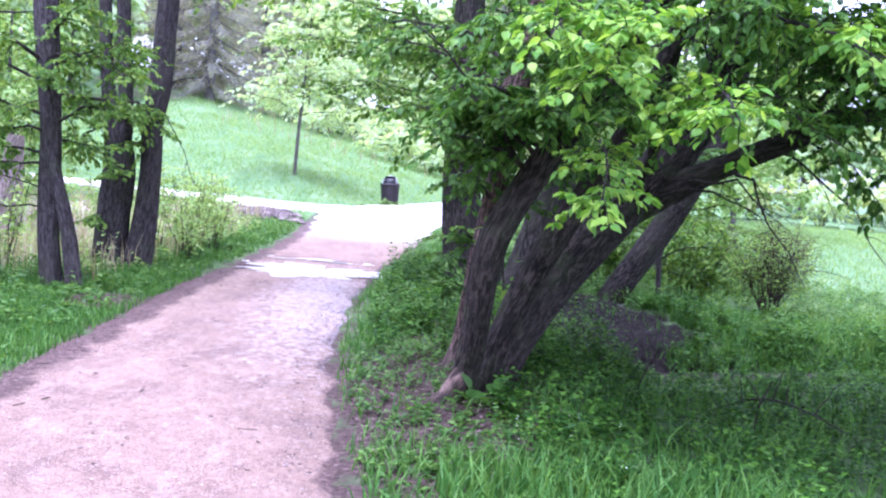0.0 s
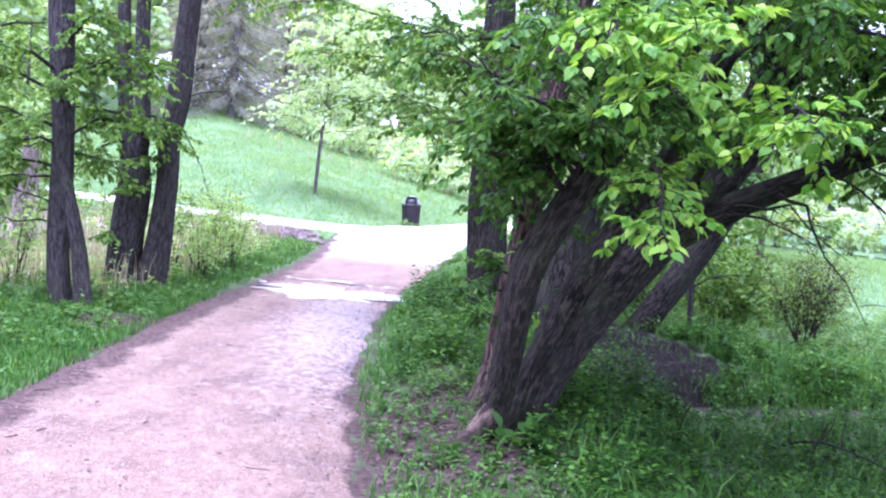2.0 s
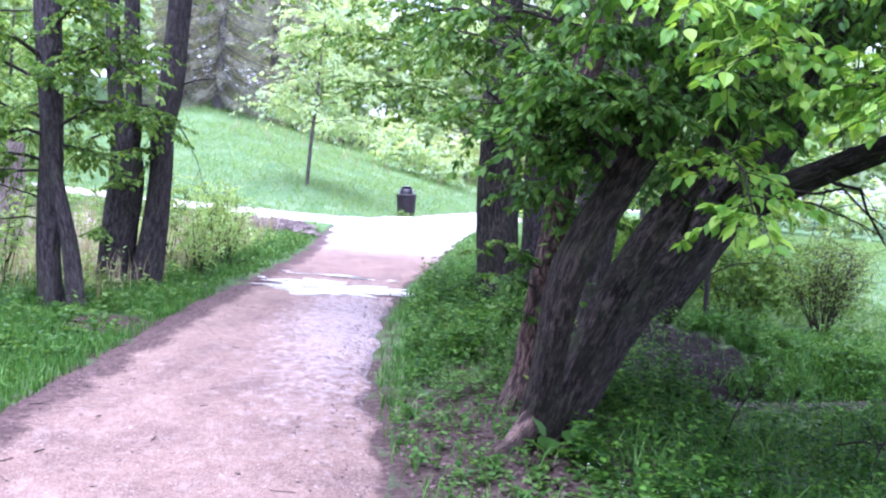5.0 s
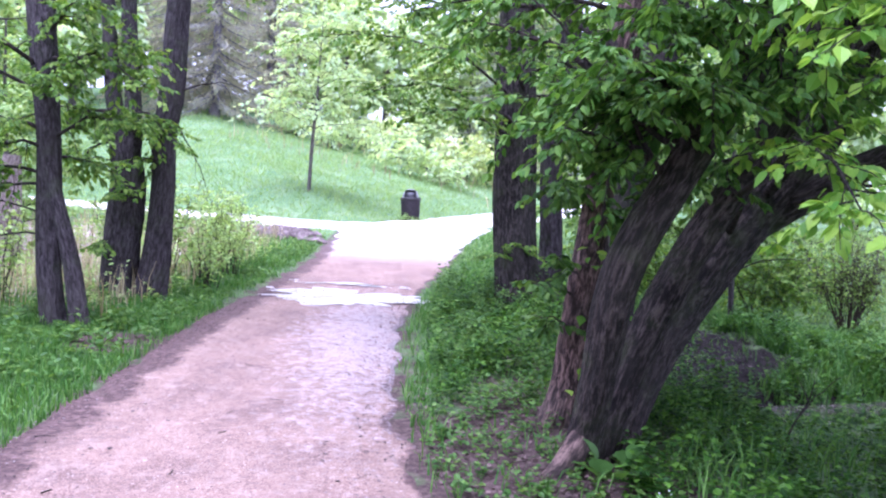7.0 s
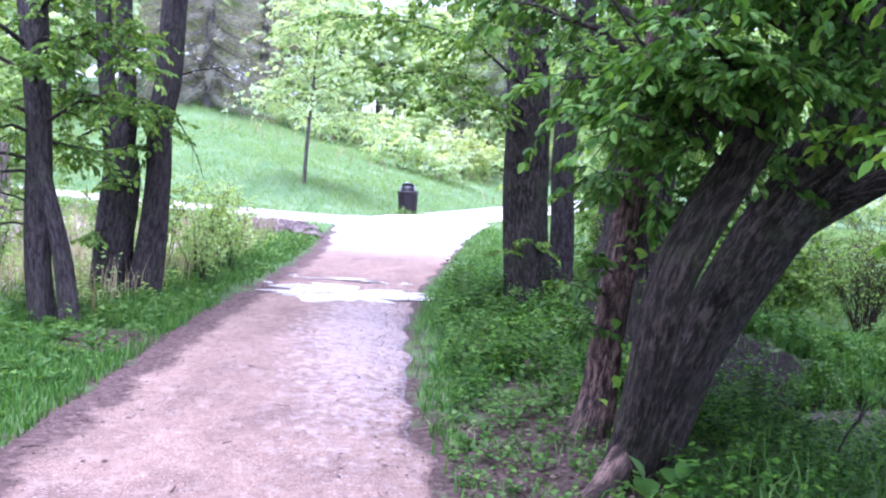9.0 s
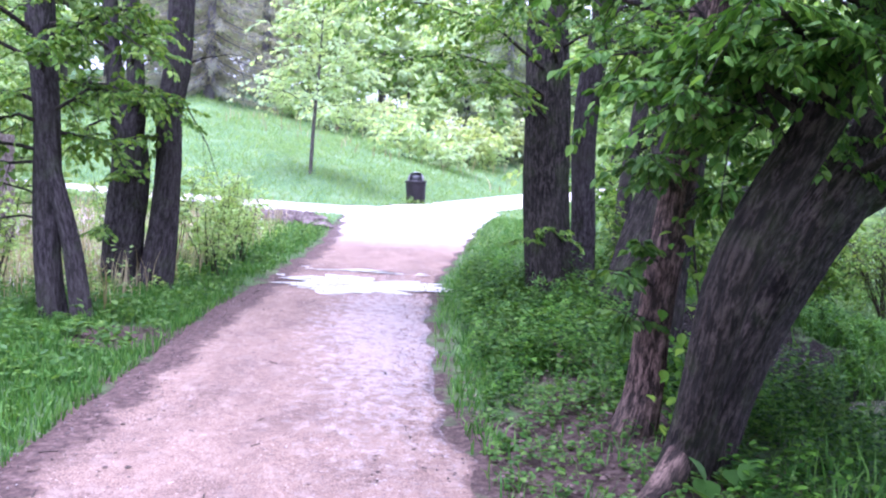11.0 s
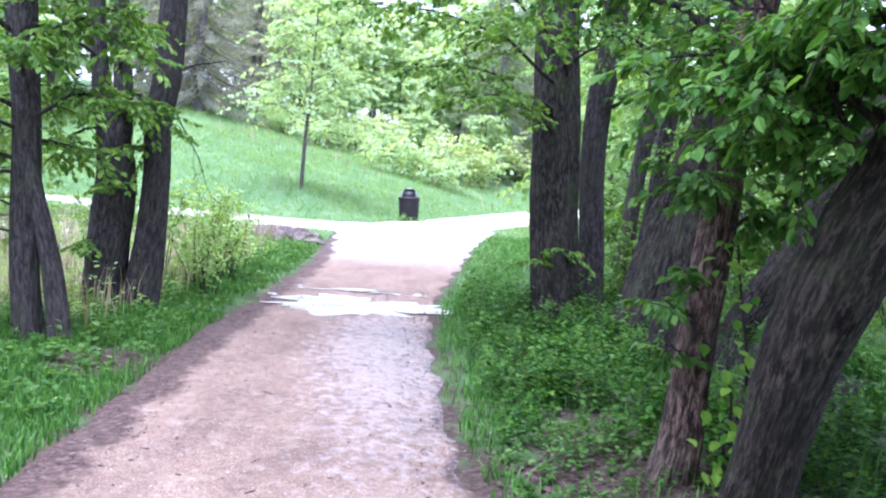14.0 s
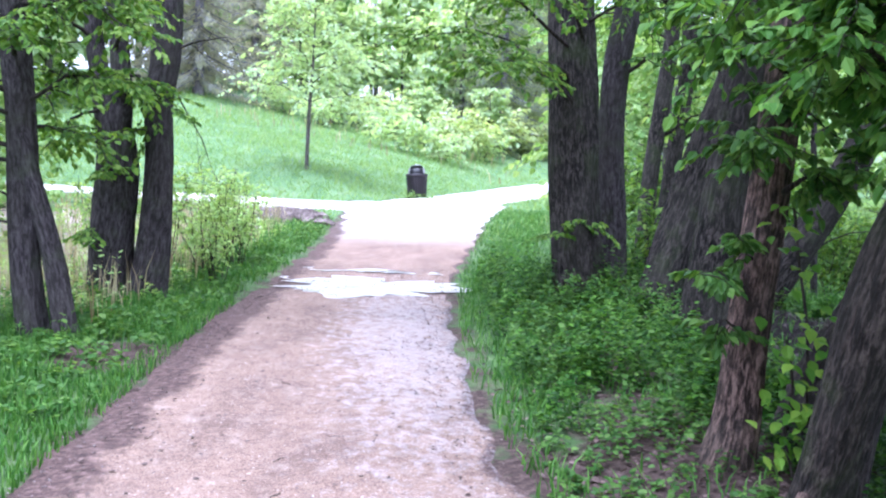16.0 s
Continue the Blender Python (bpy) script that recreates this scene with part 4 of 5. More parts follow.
tree("cottonwood", (0.3, 16.36), "tall straight cottonwood with deep vertical bark furrows", "tree", [extend(C, 11)],
     [((0.2, 16.55, 3.0), (-2.3, 14.3, 3.55), 0.028, 40, 0.6, "leafy"), ((0.2, 16.55, 2.7), (-1.75, 14.6, 2.95), 0.022, 36, 0.5, "leafy"), ((0.2, 16.55, 2.4), (-1.2, 14.2, 2.65), 0.02, 32, 0.45, "leafy"),
      ((0.2, 16.6, 3.6), (-2.9, 14.6, 4.2), 0.028, 44, 0.7, "leafy"), ((0.2, 16.5, 3.2), (-0.9, 13.8, 3.4), 0.022, 34, 0.5, "leafy"), ((0.2, 16.3, 1.0), (0.35, 15.6, 1.05), 0.012, 5, 0.25, "leafy"), ((0.2, 16.3, 0.85), (-0.2, 15.7, 0.9), 0.012, 5, 0.25, "leafy"),
      ((0.2, 16.6, 3.4), (1.4, 14.6, 3.4), 0.025, 34, 0.55, "leafy")],
     BARK, LEAF_LEFT, 0.082, 34, 0.12, 0.35, 23, auto=((0, 5.0, 10.5, 12, 2.8),))
C2 = [(0.74, 17.05, -0.4, 0.25), (0.74, 17.07, -0.02, 0.223), (0.75, 17.16, 0.98, 0.180), (0.7, 17.26, 2.06, 0.165), (0.74, 17.34, 2.99, 0.158), (0.84, 17.41, 3.71, 0.151), (0.87, 17.47, 4.43, 0.144)]
tree("slim_tree", (0.74, 17.07), "slim dark-barked tree growing close behind a cottonwood", "tree", [extend(C2, 9)],
     [((0.8, 17.3, 2.9), (1.8, 16.9, 3.3), 0.035, 20, 0.5, "leafy")], BARK_GREY, LEAF_MID, 0.085, 22, 0.12, 0.3, 20, auto=((0, 3.6, 8.7, 9, 2.0),))
D1 = [(1.66, 20.0, -0.8, 0.18), (1.71, 20.11, 0.20, 0.155), (1.79, 20.23, 1.53, 0.135), (1.93, 20.33, 2.59, 0.125), (2.04, 20.42, 3.65, 0.115), (2.08, 20.48, 4.36, 0.105)]
D2 = [(1.9, 20.5, -0.9, 0.18), (2.03, 20.61, 0.16, 0.155), (2.24, 20.75, 1.71, 0.135), (2.42, 20.88, 3.18, 0.125), (2.48, 20.98, 4.27, 0.137), (2.53, 21.05, 5.00, 0.128)]
for ctrl, label in ((D1, "dark slender trunk by the creek"), (D2, "slender leaning trunk beside the creek")):
    tree("slim_tree", ctrl[0][:2], label, "tree", [extend(ctrl, 8.5)], [((ctrl[3][0], ctrl[3][1], 2.2), (ctrl[3][0] + 0.9, ctrl[3][1] - 0.7, 2.6), 0.03, 18, 0.5, "leafy")],
         BARK, LEAF_LEFT, 0.1, 16, 0.1, 0.2, 14, auto=((0, 3.2, 8.2, 9, 2.2),))
tree("slanting_tree", F0[0][:2], "dark trunk leaning over the creek", "tree", [extend(F0, 8.5)], [((3.3, 17.4, 2.2), (4.4, 16.6, 2.6), 0.04, 20, 0.5, "leafy")],
     BARK, LEAF_MID, 0.12, 22, 0.12, 0.3, 12, auto=((0, 3.4, 8.2, 11, 2.4),))

# ---- trees on the left ----
L1 = [(-5.08, 13.4, -0.25, 0.15), (-5.10, 13.43, -0.07, 0.138), (-5.20, 13.49, 0.66, 0.126), (-5.25, 13.55, 1.36, 0.135), (-5.31, 13.61, 2.11, 0.136), (-5.41, 13.68, 2.93, 0.155), (-5.5, 13.74, 3.74, 0.16)]
L1B = [(-4.72, 13.33, -0.25, 0.12), (-4.77, 13.34, 0.04, 0.105), (-4.92, 13.40, 0.74, 0.099), (-5.11, 13.45, 1.37, 0.087), (-5.25, 13.52, 1.83, 0.07)]
tree("forked_tree", (-5.0, 13.4), "dark tree standing on two joined trunk legs", "tree", [extend(L1, 8.5), L1B],
     [((-5.3, 13.6, 2.1), (-4.35, 13.2, 2.35), 0.03, 20, 0.45, "leafy"), ((-5.35, 13.6, 2.2), (-6.4, 12.9, 2.3), 0.03, 20, 0.45, "leafy"), ((-5.4, 13.65, 2.8), (-4.2, 13.5, 3.2), 0.035, 22, 0.5, "leafy"),
      ((-5.4, 13.65, 2.9), (-6.2, 12.7, 3.2), 0.035, 22, 0.5, "leafy"), ((-5.3, 13.6, 1.9), (-4.6, 13.8, 1.75), 0.025, 14, 0.4, "leafy"), ((-5.25, 13.55, 1.7), (-6.7, 13.4, 1.55), 0.025, 18, 0.45, "leafy"), ((-5.2, 13.5, 1.0), (-6.6, 12.9, 0.75), 0.014, 6, 0.3, "bare"),
      ((-5.2, 13.5, 1.2), (-6.4, 13.2, 1.35), 0.014, 5, 0.3, "bare"), ((-5.4, 13.7, 3.3), (-4.6, 12.9, 3.6), 0.035, 22, 0.5, "leafy"), ((-5.4, 13.65, 2.6), (-6.9, 13.2, 2.9), 0.03, 24, 0.5, "leafy"), ((-5.3, 13.6, 1.6), (-6.2, 12.9, 1.35), 0.022, 18, 0.42, "leafy"), ((-5.45, 13.7, 3.0), (-4.0, 13.0, 2.7), 0.03, 22, 0.45, "leafy"), ((-5.3, 13.6, 2.0), (-5.9, 12.8, 1.9), 0.025, 16, 0.4, "leafy"), ((-5.35, 13.6, 2.5), (-5.0, 12.8, 2.75), 0.03, 18, 0.42, "leafy"),
      # two long unseen limbs, added only to cast shade on the trail
      ((-5.5, 13.7, 4.5), (-3.4, 10.5, 5.4), 0.05, 34, 0.9, "leafy"), ((-5.5, 13.7, 5.2), (-2.2, 11.4, 6.0), 0.05, 40, 0.9, "leafy")],
     BARK_GREY, LEAF_LEFT, 0.088, 24, 0.12, 0.3, 22, auto=((0, 3.6, 8.2, 7, 2.8),))
L2 = [(-5.36, 16.2, -0.25, 0.27), (-5.35, 16.24, -0.03, 0.25), (-5.33, 16.31, 0.78, 0.235), (-5.31, 16.37, 1.52, 0.237), (-5.37, 16.41, 1.96, 0.2), (-5.40, 16.43, 2.3, 0.12)]
L2A = [(-5.36, 16.38, 1.5, 0.15), (-5.41, 16.40, 1.83, 0.148), (-5.49, 16.43, 2.25, 0.130), (-5.63, 16.49, 2.98, 0.111), (-5.71, 16.55, 3.71, 0.104), (-5.79, 16.61, 4.45, 0.096)]
L2B = [(-5.31, 16.37, 1.5, 0.15), (-5.30, 16.39, 1.84, 0.148), (-5.28, 16.43, 2.26, 0.133), (-5.33, 16.49, 3.00, 0.111), (-5.43, 16.55, 3.73, 0.104), (-5.49, 16.61, 4.47, 0.096)]
LT = [(-4.93, 16.2, -0.25, 0.25), (-4.91, 16.25, 0.02, 0.215), (-4.85, 16.31, 0.66, 0.193), (-4.81, 16.38, 1.55, 0.174), (-4.83, 16.44, 2.29, 0.171), (-4.77, 16.49, 2.88, 0.171), (-4.77, 16.57, 3.77, 0.156), (-4.75, 16.63, 4.51, 0.148)]
tree("forked_tree", (-5.38, 16.25), "broad grey trunk splitting into two stems above head height", "tree", [L2, extend(L2A, 9), extend(L2B, 9)],
     [((-5.5, 16.4, 2.3), (-6.1, 15.6, 2.6), 0.03, 18, 0.45, "leafy"), ((-5.3, 16.4, 2.3), (-4.9, 15.5, 2.45), 0.03, 18, 0.4, "leafy"), ((-5.35, 16.4, 2.9), (-4.75, 15.4, 3.3), 0.03, 20, 0.45, "leafy"), ((-5.6, 16.5, 3.0), (-6.3, 15.5, 3.3), 0.03, 20, 0.45, "leafy"),
      ((-5.6, 16.5, 2.6), (-6.9, 16.0, 2.3), 0.03, 24, 0.5, "leafy"), ((-5.3, 16.45, 2.6), (-4.5, 15.7, 2.2), 0.028, 22, 0.42, "leafy"), ((-5.5, 16.4, 2.2), (-5.8, 15.4, 1.7), 0.025, 18, 0.42, "leafy"), ((-5.32, 16.3, 1.3), (-5.2, 15.7, 1.5), 0.014, 8, 0.3, "leafy"), ((-5.4, 16.3, 0.8), (-5.5, 15.8, 0.7), 0.012, 7, 0.3, "leafy")],
     BARK_GREY, LEAF_LEFT, 0.088, 24, 0.12, 0.35, 22, auto=((1, 3.8, 8.7, 5, 2.6), (2, 4.0, 8.7, 5, 2.6)))
tree("crooked_tree", (-4.91, 16.25), "dark crooked trunk bending up beside the gravel trail", "tree", [extend(LT, 9.5)],
     [((-4.75, 16.5, 2.55), (-4.15, 16.6, 1.35), 0.014, 9, 0.35, "bare"), ((-4.7, 16.5, 2.9), (-3.9, 16.3, 3.05), 0.018, 7, 0.4, "bare"), ((-4.85, 16.4, 1.9), (-5.0, 15.8, 1.9), 0.014, 7, 0.3, "leafy")],
     BARK_GREY, LEAF_LEFT, 0.105, 24, 0.12, 0.4, 12, auto=((0, 5.6, 9.2, 5, 2.6),))
L0 = [(-8.94, 18.4, -0.5, 0.34), (-8.94, 18.47, -0.30, 0.317), (-9.14, 18.61, 1.63, 0.266), (-9.25, 18.70, 2.95, 0.235), (-9.50, 18.78, 4.16, 0.215)]
tree("ivy_tree", (-8.94, 18.4), "thick dark trunk half hidden by green leaves", "tree", [extend(L0, 9)],
     [((-9.1, 18.6, 1.5), (-8.6, 17.5, 1.6), 0.03, 20, 0.5, "leafy"), ((-9.2, 18.6, 2.2), (-10.2, 17.4, 2.4), 0.03, 22, 0.55, "leafy"), ((-9.2, 18.6, 2.6), (-8.0, 17.8, 2.9), 0.03, 22, 0.55, "leafy")],
     BARK_GREY, LEAF_LEFT, 0.12, 20, 0.12, 0.3, 12, auto=((0, 3.0, 8.7, 8, 2.6),))
tree("dead_snag", (-8.7, 20.2), "pale weathered broken tree stump among shrubs", "tree", [[(-8.7, 20.2, -0.6, 0.3), (-8.72, 20.2, 0.2, 0.24), (-8.75, 20.2, 1.0, 0.22), (-8.72, 20.2, 1.9, 0.15)]], [], BARK_PALE, LEAF_LEFT, 0.1, 20, 0.15, 0.3)

# ---- hillside: saplings, spruces and woods ----
SAP = [(-5.8, 35.5, 0.8, 0.08), (-5.79, 35.5, 1.35, 0.068), (-5.76, 35.6, 2.95, 0.055), (-5.69, 35.7, 4.6, 0.04), (-5.66, 35.8, 6.2, 0.025)]
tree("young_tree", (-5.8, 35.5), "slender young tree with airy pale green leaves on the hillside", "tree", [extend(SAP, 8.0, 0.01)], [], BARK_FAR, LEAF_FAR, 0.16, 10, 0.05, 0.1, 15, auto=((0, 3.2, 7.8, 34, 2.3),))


def far_tree(name, place, label, height, reach, leaf_mat, twist=0.0, low=0.3, leaf=0.42, count=20, trunk=0.2):
    g = float(ground_z(*place))
    x, y = place
    stem = [(x, y, g - 0.3, trunk * 1.2), (x, y, g + 0.3, trunk), (x + 0.2 * twist, y, g + height * 0.4, trunk * 0.8), (x + 0.35 * twist, y + 0.2, g + height * 0.72, trunk * 0.5), (x + 0.4 * twist, y + 0.2, g + height, 0.04)]
    return tree(name, place, label, "tree", [stem], [], BARK_FAR, leaf_mat, leaf, 9, 0.06, 0.2, 11, CLUMP, auto=((0, g + height * low, g + height * 0.96, count, reach),), flare=False)


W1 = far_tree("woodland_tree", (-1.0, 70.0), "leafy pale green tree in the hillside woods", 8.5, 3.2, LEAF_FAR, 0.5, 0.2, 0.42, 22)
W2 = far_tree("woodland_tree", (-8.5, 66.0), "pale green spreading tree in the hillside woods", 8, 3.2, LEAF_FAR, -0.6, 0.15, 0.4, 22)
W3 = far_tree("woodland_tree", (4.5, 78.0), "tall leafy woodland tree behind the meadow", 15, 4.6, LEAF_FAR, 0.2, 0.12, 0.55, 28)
S1 = far_tree("understory_tree", (5.0, 25.0), "leafy understory tree beyond the creek", 6.5, 2.6, LEAF_PALE, 0.5, 0.12, 0.2, 24, 0.09)
S2 = far_tree("understory_tree", (-13.0, 26.0), "leafy understory tree below the trail", 8, 3.0, LEAF_PALE, -0.5, 0.1, 0.22, 26, 0.12)


def plant(src, x, y, turn, scale):
    m = pose(x, y, float(ground_z(x, y)), 0, 0, turn)
    ob = copy_thing(src, m)
    ob.scale = (scale, scale, scale)
    return ob


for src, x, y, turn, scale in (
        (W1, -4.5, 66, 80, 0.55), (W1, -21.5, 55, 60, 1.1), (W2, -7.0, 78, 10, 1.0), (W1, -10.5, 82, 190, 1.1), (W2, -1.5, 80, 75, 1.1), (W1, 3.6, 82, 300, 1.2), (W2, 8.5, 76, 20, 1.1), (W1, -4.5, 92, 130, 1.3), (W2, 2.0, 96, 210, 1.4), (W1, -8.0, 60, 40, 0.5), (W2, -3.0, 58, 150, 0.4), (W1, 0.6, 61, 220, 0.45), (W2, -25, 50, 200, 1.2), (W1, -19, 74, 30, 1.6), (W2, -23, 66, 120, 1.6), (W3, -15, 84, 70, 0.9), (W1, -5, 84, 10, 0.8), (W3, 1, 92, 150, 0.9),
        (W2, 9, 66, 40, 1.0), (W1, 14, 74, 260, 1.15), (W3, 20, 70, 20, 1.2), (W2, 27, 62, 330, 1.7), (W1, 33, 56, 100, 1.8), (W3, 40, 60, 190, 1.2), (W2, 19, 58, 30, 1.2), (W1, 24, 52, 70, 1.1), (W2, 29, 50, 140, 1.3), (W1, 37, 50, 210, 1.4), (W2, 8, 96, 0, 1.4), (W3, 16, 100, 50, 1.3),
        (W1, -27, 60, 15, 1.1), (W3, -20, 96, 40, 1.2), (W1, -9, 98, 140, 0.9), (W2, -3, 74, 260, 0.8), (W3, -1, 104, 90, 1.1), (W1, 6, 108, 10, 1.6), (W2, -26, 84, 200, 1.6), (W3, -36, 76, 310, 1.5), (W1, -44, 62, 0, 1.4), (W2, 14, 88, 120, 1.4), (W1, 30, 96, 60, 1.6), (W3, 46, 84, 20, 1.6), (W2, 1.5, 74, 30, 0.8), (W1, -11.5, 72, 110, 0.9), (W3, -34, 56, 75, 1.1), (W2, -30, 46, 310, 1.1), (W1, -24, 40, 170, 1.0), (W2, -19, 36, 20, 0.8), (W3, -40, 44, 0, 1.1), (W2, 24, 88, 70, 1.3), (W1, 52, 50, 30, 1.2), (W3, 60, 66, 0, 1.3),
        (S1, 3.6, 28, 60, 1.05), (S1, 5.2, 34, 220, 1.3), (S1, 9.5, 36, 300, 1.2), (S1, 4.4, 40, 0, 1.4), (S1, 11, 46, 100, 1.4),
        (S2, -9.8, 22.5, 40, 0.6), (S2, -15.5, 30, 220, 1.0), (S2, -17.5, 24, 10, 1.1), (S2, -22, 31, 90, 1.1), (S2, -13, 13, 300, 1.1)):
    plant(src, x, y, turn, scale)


def spruce(place, height, label, reach=4.2, seed=1, needle=NEEDLE):
    g = float(ground_z(*place))
    x, y = place
    ob = tagged(empty_at("spruce_tree", (x, y, g)), label, "tree")
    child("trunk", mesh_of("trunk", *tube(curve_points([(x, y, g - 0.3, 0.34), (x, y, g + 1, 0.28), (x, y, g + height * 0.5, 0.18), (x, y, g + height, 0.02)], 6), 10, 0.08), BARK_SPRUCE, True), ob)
    store = []
    for k in range(int(height * 8)):
        u = ((k + 3 * rng.random()) / (height * 8 + 2)) ** 1.15
        z = g + 0.6 + (height - 0.8) * u
        a = k * 2.399 + seed
        L = reach * (1 - u) ** 0.8 * rng.uniform(0.7, 1.1) + 0.25
        d = np.array([np.cos(a), np.sin(a), 0])
        t = np.linspace(0, 1, 6)[:, None]
        p = np.array([x, y, z]) + d * L * t + np.array([0, 0, 1.0]) * L * (-0.62 * t + 0.3 * t * t)
        child("branch", mesh_of("branch", *tube(np.hstack([p, 0.04 * (1 - 0.9 * t) + 0.004]), 4), BARK_SPRUCE, True), ob)
        c = max(8, int(L * 52))
        q = rng.uniform(0.04, 1, c)
        pos = np.stack([np.interp(q, t[:, 0], p[:, i]) for i in range(3)], 1)
        side = np.array([-d[1], d[0], 0])
        al = d * 0.4 + side * np.where(np.arange(c) % 2, 1, -1)[:, None] * rng.uniform(0.1, 1.0, (c, 1)) + np.array([0, 0, -1.0]) * rng.uniform(0.1, 1.7, (c, 1))
        store.append((pos + rng.normal(0, 0.12, (c, 3)), al, unit(c), rng.uniform(0.12, 0.3, c)))
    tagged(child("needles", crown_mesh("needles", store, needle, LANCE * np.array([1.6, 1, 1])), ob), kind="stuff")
    return ob


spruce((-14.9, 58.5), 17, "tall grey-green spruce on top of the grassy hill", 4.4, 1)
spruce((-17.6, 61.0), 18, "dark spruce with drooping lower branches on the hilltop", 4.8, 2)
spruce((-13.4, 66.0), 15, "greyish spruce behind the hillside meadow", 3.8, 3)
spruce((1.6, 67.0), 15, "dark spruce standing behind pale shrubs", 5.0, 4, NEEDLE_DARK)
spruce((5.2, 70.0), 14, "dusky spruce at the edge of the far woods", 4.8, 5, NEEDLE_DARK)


def shrub(name, place, height, reach, label, leaf_mat, leaf=0.16, stems=9, per=9, twigs=9, bare=False, wood_mat=None):
    g = float(ground_z(*place))
    ob = tagged(empty_at(name, (*place, g)), label, "shrub")
    store, wood = [], Heap()
    for k in range(stems):
        a = k * 2.4 + rng.random()
        q = rng.uniform(0.2, 1.0) * reach
        pts = limb_path((place[0] + 0.1 * np.cos(a), place[1] + 0.1 * np.sin(a), g - 0.05), (place[0] + q * np.cos(a), place[1] + q * np.sin(a), g + height * rng.uniform(0.6, 1.05)), 0.004 + 0.0035 * height, 0.08, 0.1)
        child("stem", mesh_of("stem", *tube(pts, 5), wood_mat or TWIG, True), ob)
        spray(pts, twigs, reach * 0.5, leaf, wood, store, 0.3, per, bare, 0.9)
    tagged(child("fine_branching", wood.mesh("fine_branching", wood_mat or TWIG), ob), kind="stuff")
    if store:
        tagged(child("foliage", crown_mesh("foliage", store, leaf_mat), ob), kind="stuff")
    return ob


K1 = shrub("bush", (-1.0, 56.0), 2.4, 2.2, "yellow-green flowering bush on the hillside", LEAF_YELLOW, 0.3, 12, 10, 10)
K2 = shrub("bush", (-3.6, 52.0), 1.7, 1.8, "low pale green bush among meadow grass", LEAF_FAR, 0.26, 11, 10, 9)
for src, x, y, turn, scale in ((K1, -3.2, 60, 60, 1.0), (K2, -1.8, 51, 140, 0.8), (K1, 0.8, 63, 200, 1.1), (K2, -5.0, 58, 20, 1.1), (K1, -6.5, 62, 250, 0.9), (K2, -8.2, 57, 100, 0.9), (K1, 2.0, 70, 0, 1.2), (K2, -10.5, 60, 310, 1.0), (K1, 3.4, 66, 120, 0.9), (K1, 14, 50, 30, 1.0), (K2, 17, 49, 90, 1.3), (K1, 20, 48, 200, 1.1), (K2, 23, 46, 10, 1.4), (K1, 26, 45, 260, 1.1), (K1, 30, 44, 60, 1.2), (K2, 0.2, 58, 75, 0.9)):
    plant(src, x, y, turn, scale)
K3 = shrub("bush", (-4.7, 18.2), 1.45, 0.6, "loose yellow-green roadside sapling shrub", LEAF_LIME, 0.075, 9, 13, 9)
for x, y, turn, scale in ((-4.55, 19.6, 70, 0.9), (-4.95, 21.0, 140, 1.0), (-4.3, 17.2, 220, 0.75), (-5.6, 19.3, 310, 1.1), (-6.6, 15.3, 30, 0.9), (-6.3, 13.2, 160, 0.8), (-5.6, 22.8, 0, 0.9), (-7.2, 14.2, 250, 1.1), (-5.9, 17.6, 200, 0.9)):
    plant(K3, x, y, turn, scale)
shrub("brush", (6.15, 19.7), 1.75, 1.0, "tangled reddish bare brush on the creek bank", LEAF_SHRUB, 0.06, 40, 3, 22, False, BARK_RED)
K4 = shrub("bush", (4.6, 19.5), 1.6, 1.1, "light green undergrowth bush beyond the creek", LEAF_LEFT, 0.11, 13, 16, 12)
for x, y, turn, scale in ((6.4, 22.8, 80, 0.8), (5.0, 23.4, 170, 1.2), (3.2, 21.5, 260, 1.0), (1.6, 17.5, 45, 0.8), (2.6, 24.5, 120, 1.2)):
    plant(K4, x, y, turn, scale)
STEM = [(3.75, 18.1, -0.6, 0.06), (3.75, 18.14, -0.32, 0.053), (3.71, 18.20, 0.57, 0.049), (3.72, 18.25, 1.28, 0.045), (3.64, 18.31, 2.08, 0.040), (3.6, 18.3, 3.6, 0.02)]
tree("young_tree", (3.75, 18.1), "thin sapling with level bare twigs on the creek bank", "tree", [STEM],
     [((3.71, 18.2, 0.7), (4.9, 17.6, 1.0), 0.014, 8, 0.4, "bare"), ((3.71, 18.2, 1.0), (2.6, 17.7, 1.3), 0.014, 8, 0.4, "bare"), ((3.72, 18.25, 1.4), (5.0, 18.0, 1.7), 0.014, 12, 0.4, "leafy"), ((3.68, 18.3, 1.8), (2.7, 17.8, 2.2), 0.014, 12, 0.4, "leafy")],
     BARK_GREY, LEAF_LEFT, 0.1, 10, 0.05, 0.2, 10)

# ---- litter bin ----
g = float(ground_z(-2.33, 34.35))
bin_ob = tagged(empty_at("litter_bin", (-2.33, 34.35, g - 0.05)), "dark brown litter bin with a domed lid in the grass", "litter bin")
v, f = lathe([(0.0, 0.0), (0.24, 0.0), (0.255, 0.02), (0.29, 0.62), (0.3, 0.66), (0.27, 0.66), (0.24, 0.1), (0.0, 0.1)], 36)
part("body", mesh_of("body", v, f, BIN_DARK, True), bin_ob)
